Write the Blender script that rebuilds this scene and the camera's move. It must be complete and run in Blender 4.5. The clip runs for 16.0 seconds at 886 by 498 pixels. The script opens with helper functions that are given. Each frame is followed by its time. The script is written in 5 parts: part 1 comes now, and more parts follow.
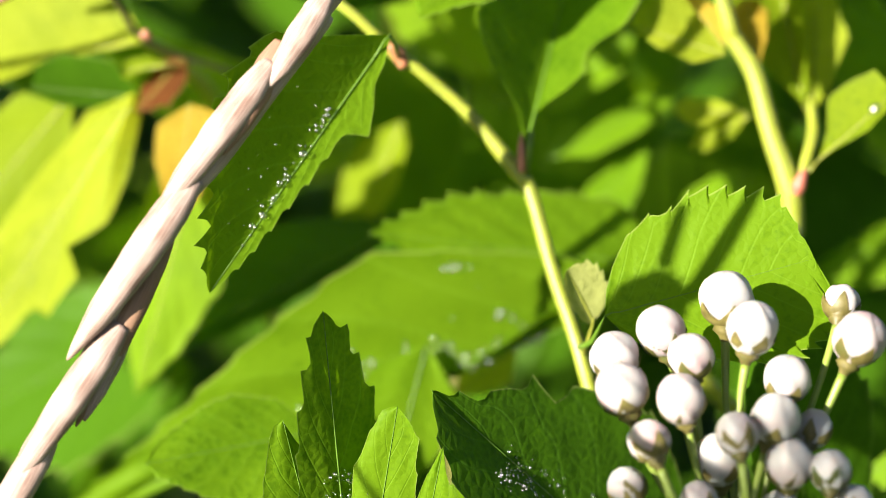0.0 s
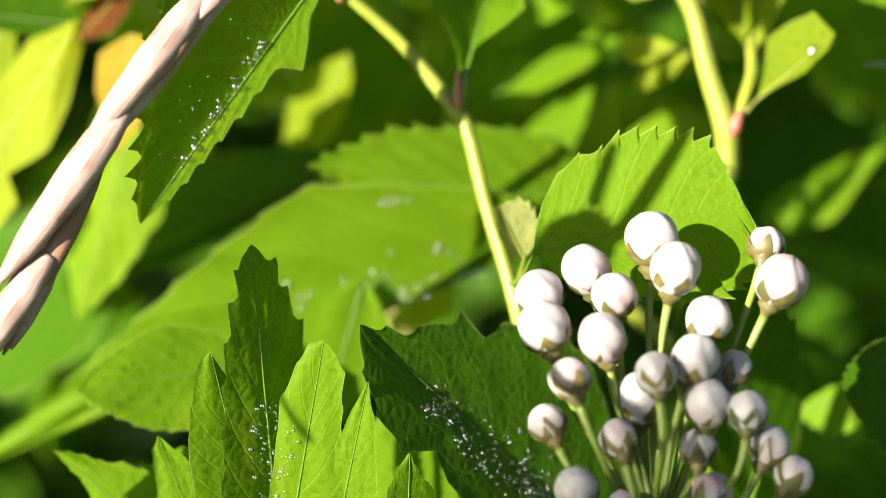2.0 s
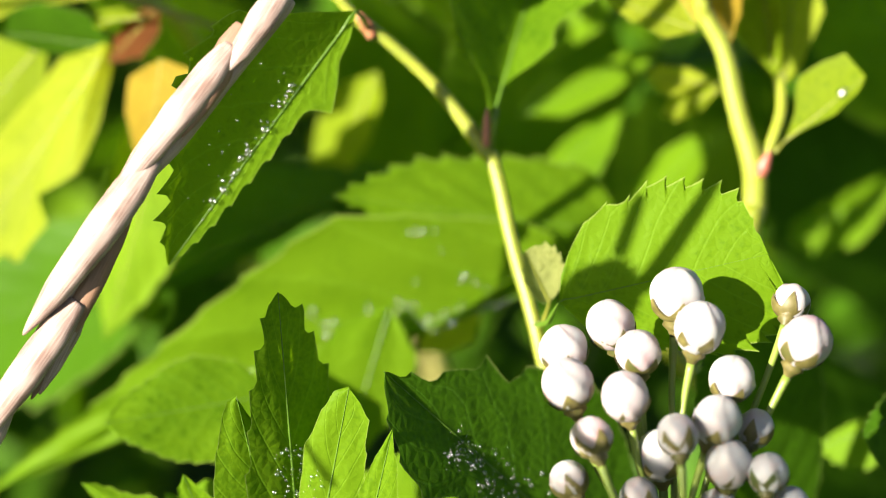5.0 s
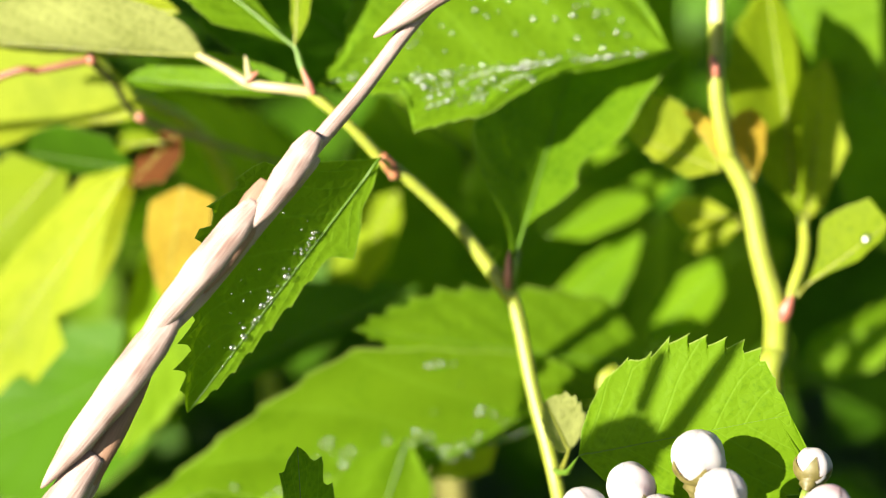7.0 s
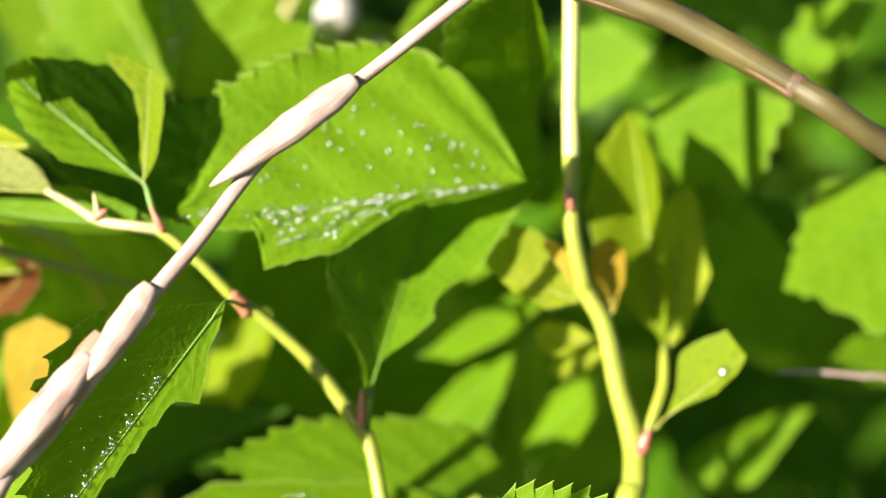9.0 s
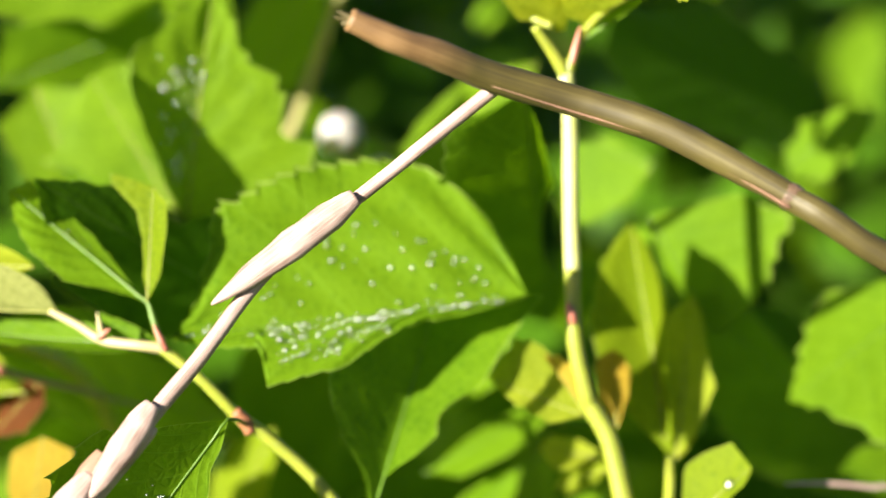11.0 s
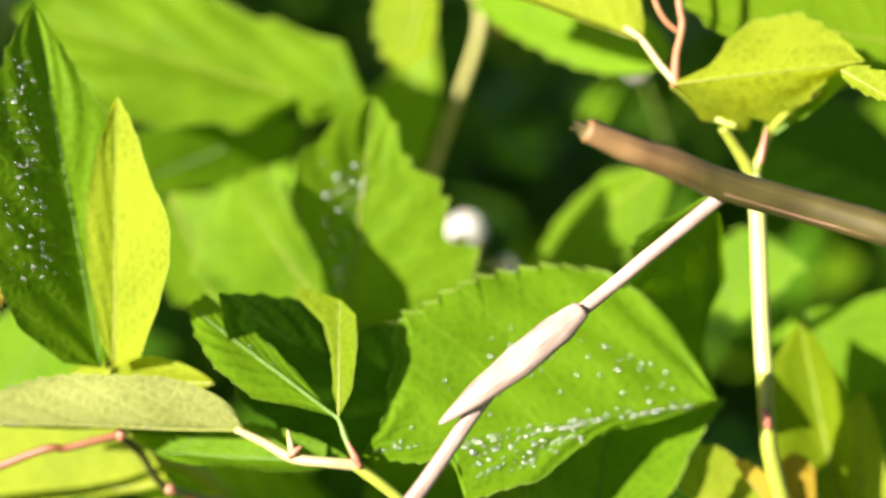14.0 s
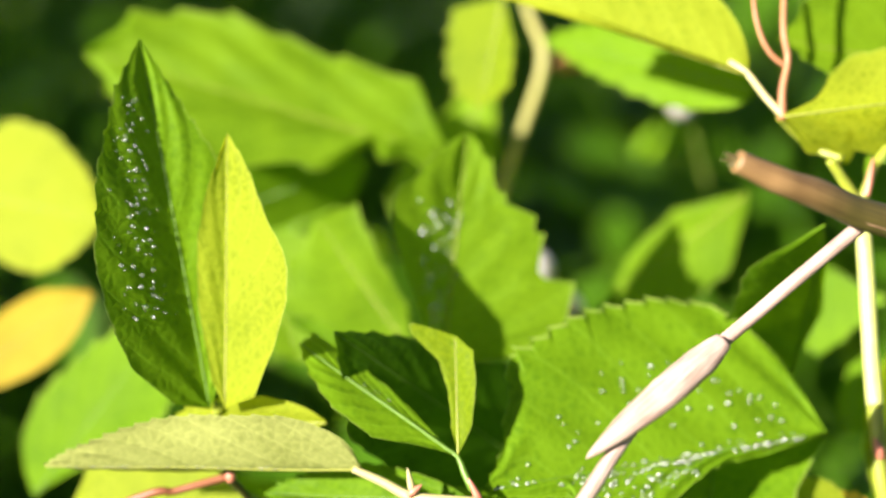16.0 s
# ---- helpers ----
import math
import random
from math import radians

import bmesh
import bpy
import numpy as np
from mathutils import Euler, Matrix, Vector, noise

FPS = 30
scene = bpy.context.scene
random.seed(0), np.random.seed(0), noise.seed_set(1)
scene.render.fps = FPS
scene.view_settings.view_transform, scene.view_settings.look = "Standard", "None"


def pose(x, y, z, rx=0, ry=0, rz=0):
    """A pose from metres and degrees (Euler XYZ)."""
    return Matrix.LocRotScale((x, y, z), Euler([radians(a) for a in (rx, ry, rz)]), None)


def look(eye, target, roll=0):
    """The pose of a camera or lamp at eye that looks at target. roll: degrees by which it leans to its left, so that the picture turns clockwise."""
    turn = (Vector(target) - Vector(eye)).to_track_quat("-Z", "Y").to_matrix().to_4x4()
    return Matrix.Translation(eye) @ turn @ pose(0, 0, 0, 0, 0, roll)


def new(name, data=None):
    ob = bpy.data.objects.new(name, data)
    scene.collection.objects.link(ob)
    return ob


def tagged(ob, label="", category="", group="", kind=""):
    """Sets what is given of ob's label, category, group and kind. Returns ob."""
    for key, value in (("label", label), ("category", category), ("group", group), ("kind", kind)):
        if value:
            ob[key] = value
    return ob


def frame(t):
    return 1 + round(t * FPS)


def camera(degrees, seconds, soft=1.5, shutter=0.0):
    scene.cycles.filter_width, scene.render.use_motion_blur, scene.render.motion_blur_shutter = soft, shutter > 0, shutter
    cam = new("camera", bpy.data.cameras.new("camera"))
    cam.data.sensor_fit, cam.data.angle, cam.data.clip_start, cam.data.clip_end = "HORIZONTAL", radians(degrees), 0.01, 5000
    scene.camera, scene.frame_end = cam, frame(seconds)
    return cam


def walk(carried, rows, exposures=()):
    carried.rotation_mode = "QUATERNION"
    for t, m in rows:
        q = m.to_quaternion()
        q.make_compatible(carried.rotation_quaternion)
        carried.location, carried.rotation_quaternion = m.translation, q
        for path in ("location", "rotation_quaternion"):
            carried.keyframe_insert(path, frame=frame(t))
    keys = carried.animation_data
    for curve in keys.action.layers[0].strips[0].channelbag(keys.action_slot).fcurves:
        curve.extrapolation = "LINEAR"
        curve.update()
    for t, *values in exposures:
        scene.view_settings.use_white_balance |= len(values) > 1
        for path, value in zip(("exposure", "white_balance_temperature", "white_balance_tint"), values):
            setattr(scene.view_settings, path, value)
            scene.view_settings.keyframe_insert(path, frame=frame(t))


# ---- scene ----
# A dewy shrub with white flower buds in low morning sun, seen close up past a dry grass stalk.
# Places are given in millimetres; x to the right, y away, z up. The ground lies 300 mm below the first eye.

cam = camera(28, 16.0, soft=0.8)
walk(cam, [
    (0.0, look((0.00000, -0.00013, 0.00004), (-0.00170, 0.14276, -0.04555), -1.736)),
    (0.5, look((0.00178, 0.00004, -0.00046), (0.00134, 0.14239, -0.04776), -1.201)),
    (1.0, look((0.00361, 0.00002, 0.00006), (0.00341, 0.14174, -0.04908), -0.933)),
    (1.5, look((0.00425, -0.00032, 0.00019), (0.00422, 0.14105, -0.04996), -0.773)),
    (2.0, look((0.00510, -0.00054, 0.00099), (0.00447, 0.14034, -0.05052), -0.610)),
    (2.5, look((0.00553, -0.00059, 0.00110), (0.00430, 0.13993, -0.05137), -0.479)),
    (3.0, look((0.00534, -0.00097, 0.00255), (0.00347, 0.13878, -0.05191), -0.171)),
    (3.2, look((0.00548, -0.00129, 0.00240), (0.00326, 0.13841, -0.05217), -0.247)),
    (5.3, look((0.00521, 0.00312, 0.01294), (0.00187, 0.14165, -0.04449), 0.191)),
    (5.5, look((0.00603, 0.00339, 0.01410), (0.00200, 0.14179, -0.04362), 0.298)),
    (6.0, look((0.00383, 0.00485, 0.01661), (0.00074, 0.14374, -0.03996), 0.452)),
    (6.5, look((0.00361, 0.00669, 0.02108), (-0.00035, 0.14548, -0.03566), 0.620)),
    (7.0, look((0.00371, 0.00775, 0.02233), (0.00011, 0.14699, -0.03334), 0.950)),
    (7.5, look((0.00470, 0.00895, 0.02401), (0.00248, 0.14815, -0.03183), 1.158)),
    (8.0, look((0.00820, 0.01017, 0.02646), (0.00690, 0.14968, -0.02862), 1.335)),
    (8.5, look((0.01098, 0.01162, 0.02841), (0.01097, 0.15180, -0.02496), 1.339)),
    (9.0, look((0.01332, 0.01276, 0.03053), (0.01354, 0.15335, -0.02175), 1.241)),
    (9.2, look((0.01512, 0.01215, 0.03088), (0.01495, 0.15338, -0.01966), 1.183)),
    (11.3, look((0.01427, 0.01228, 0.03055), (0.01276, 0.15631, -0.01133), 0.153)),
    (11.5, look((0.01358, 0.01252, 0.03050), (0.01157, 0.15681, -0.01044), 0.103)),
    (12.0, look((0.00888, 0.01358, 0.03129), (0.00621, 0.15836, -0.00785), -0.239)),
    (12.5, look((0.00339, 0.01501, 0.03231), (-0.00002, 0.16022, -0.00514), -0.293)),
    (13.0, look((-0.00114, 0.01577, 0.03328), (-0.00367, 0.16100, -0.00416), -0.492)),
    (13.5, look((-0.00670, 0.01682, 0.03239), (-0.00616, 0.16215, -0.00473), -0.250)),
    (14.0, look((-0.00985, 0.01694, 0.03318), (-0.00581, 0.16217, -0.00412), -0.422)),
    (14.5, look((-0.01486, 0.01699, 0.03371), (-0.00802, 0.16238, -0.00255), -0.365)),
    (15.0, look((-0.01941, 0.01739, 0.03368), (-0.01108, 0.16283, -0.00207), -0.364)),
    (15.5, look((-0.02418, 0.01778, 0.03253), (-0.01497, 0.16342, -0.00220), -0.429)),
    (16.0, look((-0.02830, 0.01849, 0.03209), (-0.01750, 0.16429, -0.00144), -0.469)),
], exposures=[(0.0, 2.05), (16.0, 2.05)])
cam.data.dof.use_dof = True
cam.data.dof.focus_distance = 0.157
cam.data.dof.aperture_fstop = 13.5

# ---- light ----
SUN_WAY = Vector((0.68, 0.61, -0.387)).normalized()
sun_data = bpy.data.lights.new("sun", "SUN")
sun_data.energy, sun_data.angle, sun_data.color = 5.2, radians(0.45), (1.0, 0.92, 0.76)
sun = new("sun", sun_data)
sun.matrix_world = Matrix.Translation((-1, -1, 1)) @ SUN_WAY.to_track_quat("-Z", "Y").to_matrix().to_4x4()
world = bpy.data.worlds.new("sky")
scene.world = world
world.use_nodes = True
wn = world.node_tree.nodes
sky = wn.new("ShaderNodeTexSky")
sky.sky_type, sky.sun_disc = "NISHITA", False
sky.sun_elevation = math.asin(-SUN_WAY.z)
sky.sun_rotation = math.atan2(-SUN_WAY.x, -SUN_WAY.y)
world.node_tree.links.new(sky.outputs[0], wn["Background"].inputs[0])
wn["Background"].inputs[1].default_value = 0.029


# ---- materials ----
def mat_base(name):
    m = bpy.data.materials.new(name)
    m.use_nodes = True
    nt = m.node_tree
    return m, nt, nt.nodes, nt.links, nt.nodes["Principled BSDF"]


def add(nodes, kind, **values):
    n = nodes.new(kind)
    for key, value in values.items():
        n.inputs[key].default_value = value
    return n


def ramp(nodes, stops):
    r = nodes.new("ShaderNodeValToRGB")
    e = r.color_ramp.elements
    while len(e) < len(stops):
        e.new(0.5)
    for el, (pos, col) in zip(e, stops):
        el.position, el.color = pos, (*col, 1)
    return r


def math_node(nodes, links, op, a, b=None):
    n = nodes.new("ShaderNodeMath")
    n.operation = op
    for i, src in enumerate((a, b)):
        if src is None:
            continue
        if isinstance(src, (int, float)):
            n.inputs[i].default_value = src
        else:
            links.new(src, n.inputs[i])
    return n.outputs[0]


def leaf_material(name, dark, light, glow, through_part=0.45, rough=0.56, veins=7.0, vein_col=None):
    """A leaf blade: net of veins from the blade's own u (along) and v (across), mottling, gloss, and light let through."""
    m, nt, N, K, bsdf = mat_base(name)
    uv = N.new("ShaderNodeUVMap")
    sep = N.new("ShaderNodeSeparateXYZ")
    K.new(uv.outputs[0], sep.inputs[0])
    across = math_node(N, K, "ABSOLUTE", math_node(N, K, "SUBTRACT", sep.outputs[1], 0.5))
    phase = math_node(N, K, "SUBTRACT", math_node(N, K, "MULTIPLY", sep.outputs[0], veins), math_node(N, K, "MULTIPLY", across, 4.2))
    tri = math_node(N, K, "ABSOLUTE", math_node(N, K, "SUBTRACT", math_node(N, K, "FRACT", phase), 0.5))
    side = N.new("ShaderNodeMapRange")
    side.inputs["From Min"].default_value, side.inputs["From Max"].default_value = 0.0, 0.07
    side.inputs["To Min"].default_value, side.inputs["To Max"].default_value = 1.0, 0.0
    K.new(tri, side.inputs[0])
    tc = N.new("ShaderNodeTexCoord")
    net = add(N, "ShaderNodeTexVoronoi", Scale=900.0)
    net.feature = "DISTANCE_TO_EDGE"
    K.new(tc.outputs["Object"], net.inputs["Vector"])
    mott = add(N, "ShaderNodeTexNoise", Scale=140.0, Detail=4.0)
    K.new(tc.outputs["Object"], mott.inputs["Vector"])
    fine = add(N, "ShaderNodeTexNoise", Scale=2600.0, Detail=2.0)
    K.new(tc.outputs["Object"], fine.inputs["Vector"])
    info = N.new("ShaderNodeObjectInfo")
    tone = math_node(N, K, "ADD", math_node(N, K, "MULTIPLY", mott.outputs[0], 0.95), math_node(N, K, "MULTIPLY", info.outputs["Random"], 0.35))
    tone = math_node(N, K, "ADD", tone, math_node(N, K, "MULTIPLY", math_node(N, K, "SUBTRACT", fine.outputs[0], 0.5), 0.7))
    tone = math_node(N, K, "ADD", tone, math_node(N, K, "MULTIPLY", math_node(N, K, "SUBTRACT", net.outputs[0], 0.25), -0.55))
    col = ramp(N, [(0.25, dark), (0.85, light)])
    K.new(tone, col.inputs[0])
    mix = N.new("ShaderNodeMixRGB")
    mix.inputs[2].default_value = (*(vein_col or [min(1, c * 1.7 + 0.02) for c in light]), 1)
    K.new(math_node(N, K, "MULTIPLY", side.outputs[0], 0.14), mix.inputs[0])
    K.new(col.outputs[0], mix.inputs[1])
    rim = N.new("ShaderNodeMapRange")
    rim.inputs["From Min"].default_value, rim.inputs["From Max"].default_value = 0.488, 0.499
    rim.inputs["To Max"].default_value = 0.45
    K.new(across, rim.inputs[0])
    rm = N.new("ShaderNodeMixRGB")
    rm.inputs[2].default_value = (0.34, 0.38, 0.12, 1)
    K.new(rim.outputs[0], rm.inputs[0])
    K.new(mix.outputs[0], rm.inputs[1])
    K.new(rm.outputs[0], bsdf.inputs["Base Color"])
    K.new(math_node(N, K, "ADD", math_node(N, K, "MULTIPLY", mott.outputs[0], 0.2), rough - 0.1), bsdf.inputs["Roughness"])
    bsdf.inputs["Specular IOR Level"].default_value = 0.06
    h = math_node(N, K, "ADD", math_node(N, K, "MULTIPLY", side.outputs[0], -0.3), math_node(N, K, "MULTIPLY", net.outputs[0], 1.2))
    h = math_node(N, K, "ADD", h, math_node(N, K, "MULTIPLY", fine.outputs[0], 0.25))
    bump = add(N, "ShaderNodeBump", Strength=0.4, Distance=0.0002)
    K.new(h, bump.inputs["Height"])
    K.new(bump.outputs[0], bsdf.inputs["Normal"])
    tr = N.new("ShaderNodeBsdfTranslucent")
    gm = N.new("ShaderNodeMixRGB")
    gm.blend_type = "MULTIPLY"
    gm.inputs[1].default_value = (*glow, 1)
    gr = ramp(N, [(0.25, (0.45, 0.55, 0.4)), (0.8, (1.0, 1.0, 1.0))])
    K.new(tone, gr.inputs[0])
    gm.inputs[0].default_value = 1.0
    vg = N.new("ShaderNodeMixRGB")
    vg.inputs[2].default_value = (*[min(1.0, c * 1.25 + 0.02) for c in glow], 1)
    K.new(math_node(N, K, "MULTIPLY", side.outputs[0], 0.35), vg.inputs[0])
    K.new(gr.outputs[0], gm.inputs[2])
    K.new(gm.outputs[0], vg.inputs[1])
    K.new(vg.outputs[0], tr.inputs[0])
    K.new(bump.outputs[0], tr.inputs["Normal"])
    ms = N.new("ShaderNodeMixShader")
    ms.inputs[0].default_value = through_part
    K.new(bsdf.outputs[0], ms.inputs[1])
    K.new(tr.outputs[0], ms.inputs[2])
    K.new(ms.outputs[0], N["Material Output"].inputs[0])
    return m


def plain_material(name, stops, scale, stretch=(1, 1, 1), rough=0.5, bump=0.3, bump_mm=0.15, sss=0.0, detail=5.0):
    m, nt, N, K, bsdf = mat_base(name)
    tc = N.new("ShaderNodeTexCoord")
    mp = N.new("ShaderNodeMapping")
    mp.inputs["Scale"].default_value = stretch
    K.new(tc.outputs["Object"], mp.inputs[0])
    n1 = add(N, "ShaderNodeTexNoise", Scale=scale, Detail=detail)
    n2 = add(N, "ShaderNodeTexNoise", Scale=scale * 0.17, Detail=2.0)
    K.new(mp.outputs[0], n1.inputs["Vector"])
    K.new(tc.outputs["Object"], n2.inputs["Vector"])
    info = N.new("ShaderNodeObjectInfo")
    t = math_node(N, K, "ADD", math_node(N, K, "MULTIPLY", n1.outputs[0], 0.55), math_node(N, K, "MULTIPLY", n2.outputs[0], 0.4))
    t = math_node(N, K, "ADD", t, math_node(N, K, "MULTIPLY", info.outputs["Random"], 0.1))
    r = ramp(N, stops)
    K.new(t, r.inputs[0])
    K.new(r.outputs[0], bsdf.inputs["Base Color"])
    bsdf.inputs["Roughness"].default_value = rough
    if sss:
        bsdf.inputs["Subsurface Weight"].default_value = sss
        bsdf.inputs["Subsurface Radius"].default_value = (0.0018, 0.0013, 0.0010)
        bsdf.inputs["Subsurface Scale"].default_value = 1.0
    b = add(N, "ShaderNodeBump", Strength=bump, Distance=bump_mm / 1000)
    K.new(n1.outputs[0], b.inputs["Height"])
    K.new(b.outputs[0], bsdf.inputs["Normal"])
    return m


def uv_streaks(name, stops, lines=16.0, rough=0.55, bump_mm=0.1, far_tint=None, sss=0.0):
    """Straw and bark with fine lines along the length (v runs round, u along)."""
    m, nt, N, K, bsdf = mat_base(name)
    uv = N.new("ShaderNodeUVMap")
    mp = N.new("ShaderNodeMapping")
    mp.inputs["Scale"].default_value = (3.0, lines, 1.0)
    K.new(uv.outputs[0], mp.inputs[0])
    n1 = add(N, "ShaderNodeTexNoise", Scale=1.5, Detail=3.0)
    K.new(mp.outputs[0], n1.inputs["Vector"])
    tc = N.new("ShaderNodeTexCoord")
    n2 = add(N, "ShaderNodeTexNoise", Scale=260.0, Detail=4.0)
    K.new(tc.outputs["Object"], n2.inputs["Vector"])
    t = math_node(N, K, "ADD", math_node(N, K, "MULTIPLY", n1.outputs[0], 0.6), math_node(N, K, "MULTIPLY", n2.outputs[0], 0.4))
    r = ramp(N, stops)
    K.new(t, r.inputs[0])
    K.new(r.outputs[0], bsdf.inputs["Base Color"])
    if far_tint:
        sep = N.new("ShaderNodeSeparateXYZ")
        K.new(uv.outputs[0], sep.inputs[0])
        rng = N.new("ShaderNodeMapRange")
        rng.inputs["From Min"].default_value, rng.inputs["From Max"].default_value = 0.12, 0.22
        K.new(sep.outputs[0], rng.inputs[0])
        mx = N.new("ShaderNodeMixRGB")
        mx.blend_type = "MULTIPLY"
        mx.inputs[2].default_value = (*far_tint, 1)
        K.new(rng.outputs[0], mx.inputs[0])
        K.new(r.outputs[0], mx.inputs[1])
        K.new(mx.outputs[0], bsdf.inputs["Base Color"])
    bsdf.inputs["Roughness"].default_value = rough
    if sss:
        bsdf.inputs["Subsurface Weight"].default_value = sss
        bsdf.inputs["Subsurface Radius"].default_value = (0.0022, 0.0020, 0.0004)
        bsdf.inputs["Subsurface Scale"].default_value = 1.0
    b = add(N, "ShaderNodeBump", Strength=0.5, Distance=bump_mm / 1000)
    K.new(n1.outputs[0], b.inputs["Height"])
    K.new(b.outputs[0], bsdf.inputs["Normal"])
    return m


LEAF = leaf_material("leaf_green", (0.049, 0.110, 0.003), (0.097, 0.180, 0.005), (0.27, 0.50, 0.003), 0.36)
# darker copy of the green leaf, with shade put into its colour
LEAF_SHADED = leaf_material("leaf_shaded_green", (0.021, 0.056, 0.003), (0.041, 0.104, 0.004), (0.13, 0.29, 0.002), 0.25, 0.44)
LEAF_YOUNG = leaf_material("leaf_yellow_green", (0.135, 0.185, 0.010), (0.235, 0.275, 0.020), (0.72, 0.73, 0.020), 0.5)
LEAF_FRESH = leaf_material("leaf_fresh_green", (0.07917, 0.132, 0.00377), (0.1433, 0.196, 0.006032), (0.4373, 0.5429, 0.00377), 0.46)
LEAF_LIME = leaf_material("leaf_lime_green", (0.062, 0.125, 0.004), (0.120, 0.205, 0.007), (0.35, 0.56, 0.005), 0.42)
LEAF_PALE = leaf_material("leaf_pale_underside", (0.19, 0.21, 0.06), (0.28, 0.30, 0.10), (0.38, 0.42, 0.06), 0.3, 0.6)
LEAF_AMBER = leaf_material("leaf_amber", (0.20, 0.12, 0.012), (0.34, 0.25, 0.03), (0.72, 0.50, 0.03), 0.5)
LEAF_RUST = leaf_material("leaf_rust_red", (0.05, 0.016, 0.005), (0.10, 0.035, 0.01), (0.14, 0.035, 0.005), 0.4)
RIB = plain_material("leaf_rib", [(0.3, (0.05124, 0.1098, 0.00732)), (0.8, (0.09517, 0.183, 0.01464))], 900, rough=0.45, bump=0.2)
RIB_PALE = plain_material("leaf_rib_pale", [(0.3, (0.1464, 0.161, 0.01464)), (0.8, (0.2343, 0.2489, 0.0366))], 900, rough=0.5, bump=0.2)
STEM_GREEN = uv_streaks("stem_yellow_green", [(0.3, (0.15, 0.19, 0.018)), (0.75, (0.27, 0.29, 0.036))], 14, 0.45, sss=0.6)
# the waxy upper stem, made paler by sun glare put into the colour
STEM_SUNLIT = uv_streaks("stem_sunlit", [(0.3, (0.34, 0.36, 0.10)), (0.75, (0.50, 0.50, 0.22))], 14, 0.45, sss=0.4)
STEM_PALE = uv_streaks("stem_pale", [(0.3, (0.2928, 0.2489, 0.1025)), (0.75, (0.4246, 0.366, 0.1903))], 14, 0.5)
STEM_RED = uv_streaks("stem_reddish", [(0.3, (0.2196, 0.06588, 0.0366)), (0.75, (0.3367, 0.1757, 0.0732))], 14, 0.5)
# dark red-brown twig, its colour also darkened for the shade it lies in
STEM_RED_SHADED = uv_streaks("stem_red_shaded", [(0.3, (0.13, 0.03, 0.02)), (0.75, (0.24, 0.10, 0.04))], 14, 0.5)
STEM_DARK = uv_streaks("stem_dark", [(0.3, (0.0366, 0.04392, 0.01098)), (0.75, (0.08785, 0.08052, 0.02196))], 14, 0.5)
STEM_TAN = uv_streaks("stem_tan", [(0.3, (0.19, 0.18, 0.05)), (0.75, (0.30, 0.28, 0.09))], 14, 0.55)
RED_BUD = plain_material("bud_scale_red", [(0.3, (0.2782, 0.06588, 0.05124)), (0.8, (0.3807, 0.1757, 0.1098))], 1500, rough=0.4)
STRAW = uv_streaks("straw", [(0.38, (0.19, 0.115, 0.095)), (0.5, (0.30, 0.213, 0.19)), (0.62, (0.395, 0.305, 0.28))], 26, 0.5, 0.12)
CULM = uv_streaks("dry_culm", [(0.34, (0.085, 0.046, 0.018)), (0.5, (0.165, 0.092, 0.036)), (0.68, (0.27, 0.16, 0.07))], 24, 0.58, 0.1, (0.34, 0.47, 0.24))
NODE = uv_streaks("culm_joint", [(0.3, (0.05, 0.03, 0.02)), (0.75, (0.16, 0.10, 0.06))], 12, 0.5)
CHAFF = uv_streaks("brown_husk", [(0.3, (0.161, 0.08052, 0.05124)), (0.75, (0.2928, 0.1757, 0.1171))], 22, 0.55, 0.12)
PETAL = plain_material("petal_white", [(0.32, (0.35, 0.20, 0.225)), (0.45, (0.34, 0.285, 0.295)), (0.58, (0.35, 0.34, 0.345))], 420, rough=0.5, bump=0.15, bump_mm=0.08, sss=0.6)
CALYX = plain_material("calyx", [(0.36, (0.045, 0.060, 0.010)), (0.52, (0.085, 0.070, 0.018)), (0.64, (0.14, 0.12, 0.035))], 900, rough=0.55)
PEDICEL = uv_streaks("pedicel_green", [(0.3, (0.1171, 0.1757, 0.02196)), (0.75, (0.205, 0.2635, 0.04392))], 10, 0.45)
# dark soil; the green of the leafy shade is put into its colour
SOIL = plain_material("shade_green_soil", [(0.3, (0.016, 0.030, 0.004)), (0.6, (0.030, 0.070, 0.006)), (0.85, (0.05, 0.11, 0.010))], 60, rough=0.95, bump=1.0, bump_mm=6, detail=9)
water, _, WN, WK, wb = mat_base("water")
wb.inputs["Base Color"].default_value = (1, 1, 1, 1)
wb.inputs["Roughness"].default_value = 0.03
wb.inputs["IOR"].default_value = 1.33
wb.inputs["Transmission Weight"].default_value = 1.0
# a drop lets most light straight through to its leaf, and glints
clear = WN.new("ShaderNodeBsdfTransparent")
glint = WN.new("ShaderNodeBsdfGlossy")
glint.inputs["Roughness"].default_value = 0.34
body_mix, glint_mix = WN.new("ShaderNodeMixShader"), WN.new("ShaderNodeMixShader")
body_mix.inputs[0].default_value = 0.25
glint_mix.inputs[0].default_value = 0.2
WK.new(clear.outputs[0], body_mix.inputs[1])
WK.new(wb.outputs[0], body_mix.inputs[2])
WK.new(body_mix.outputs[0], glint_mix.inputs[1])
WK.new(glint.outputs[0], glint_mix.inputs[2])
WK.new(glint_mix.outputs[0], WN["Material Output"].inputs[0])


# ---- building helpers ----
def V(p):
    return Vector(p) / 1000


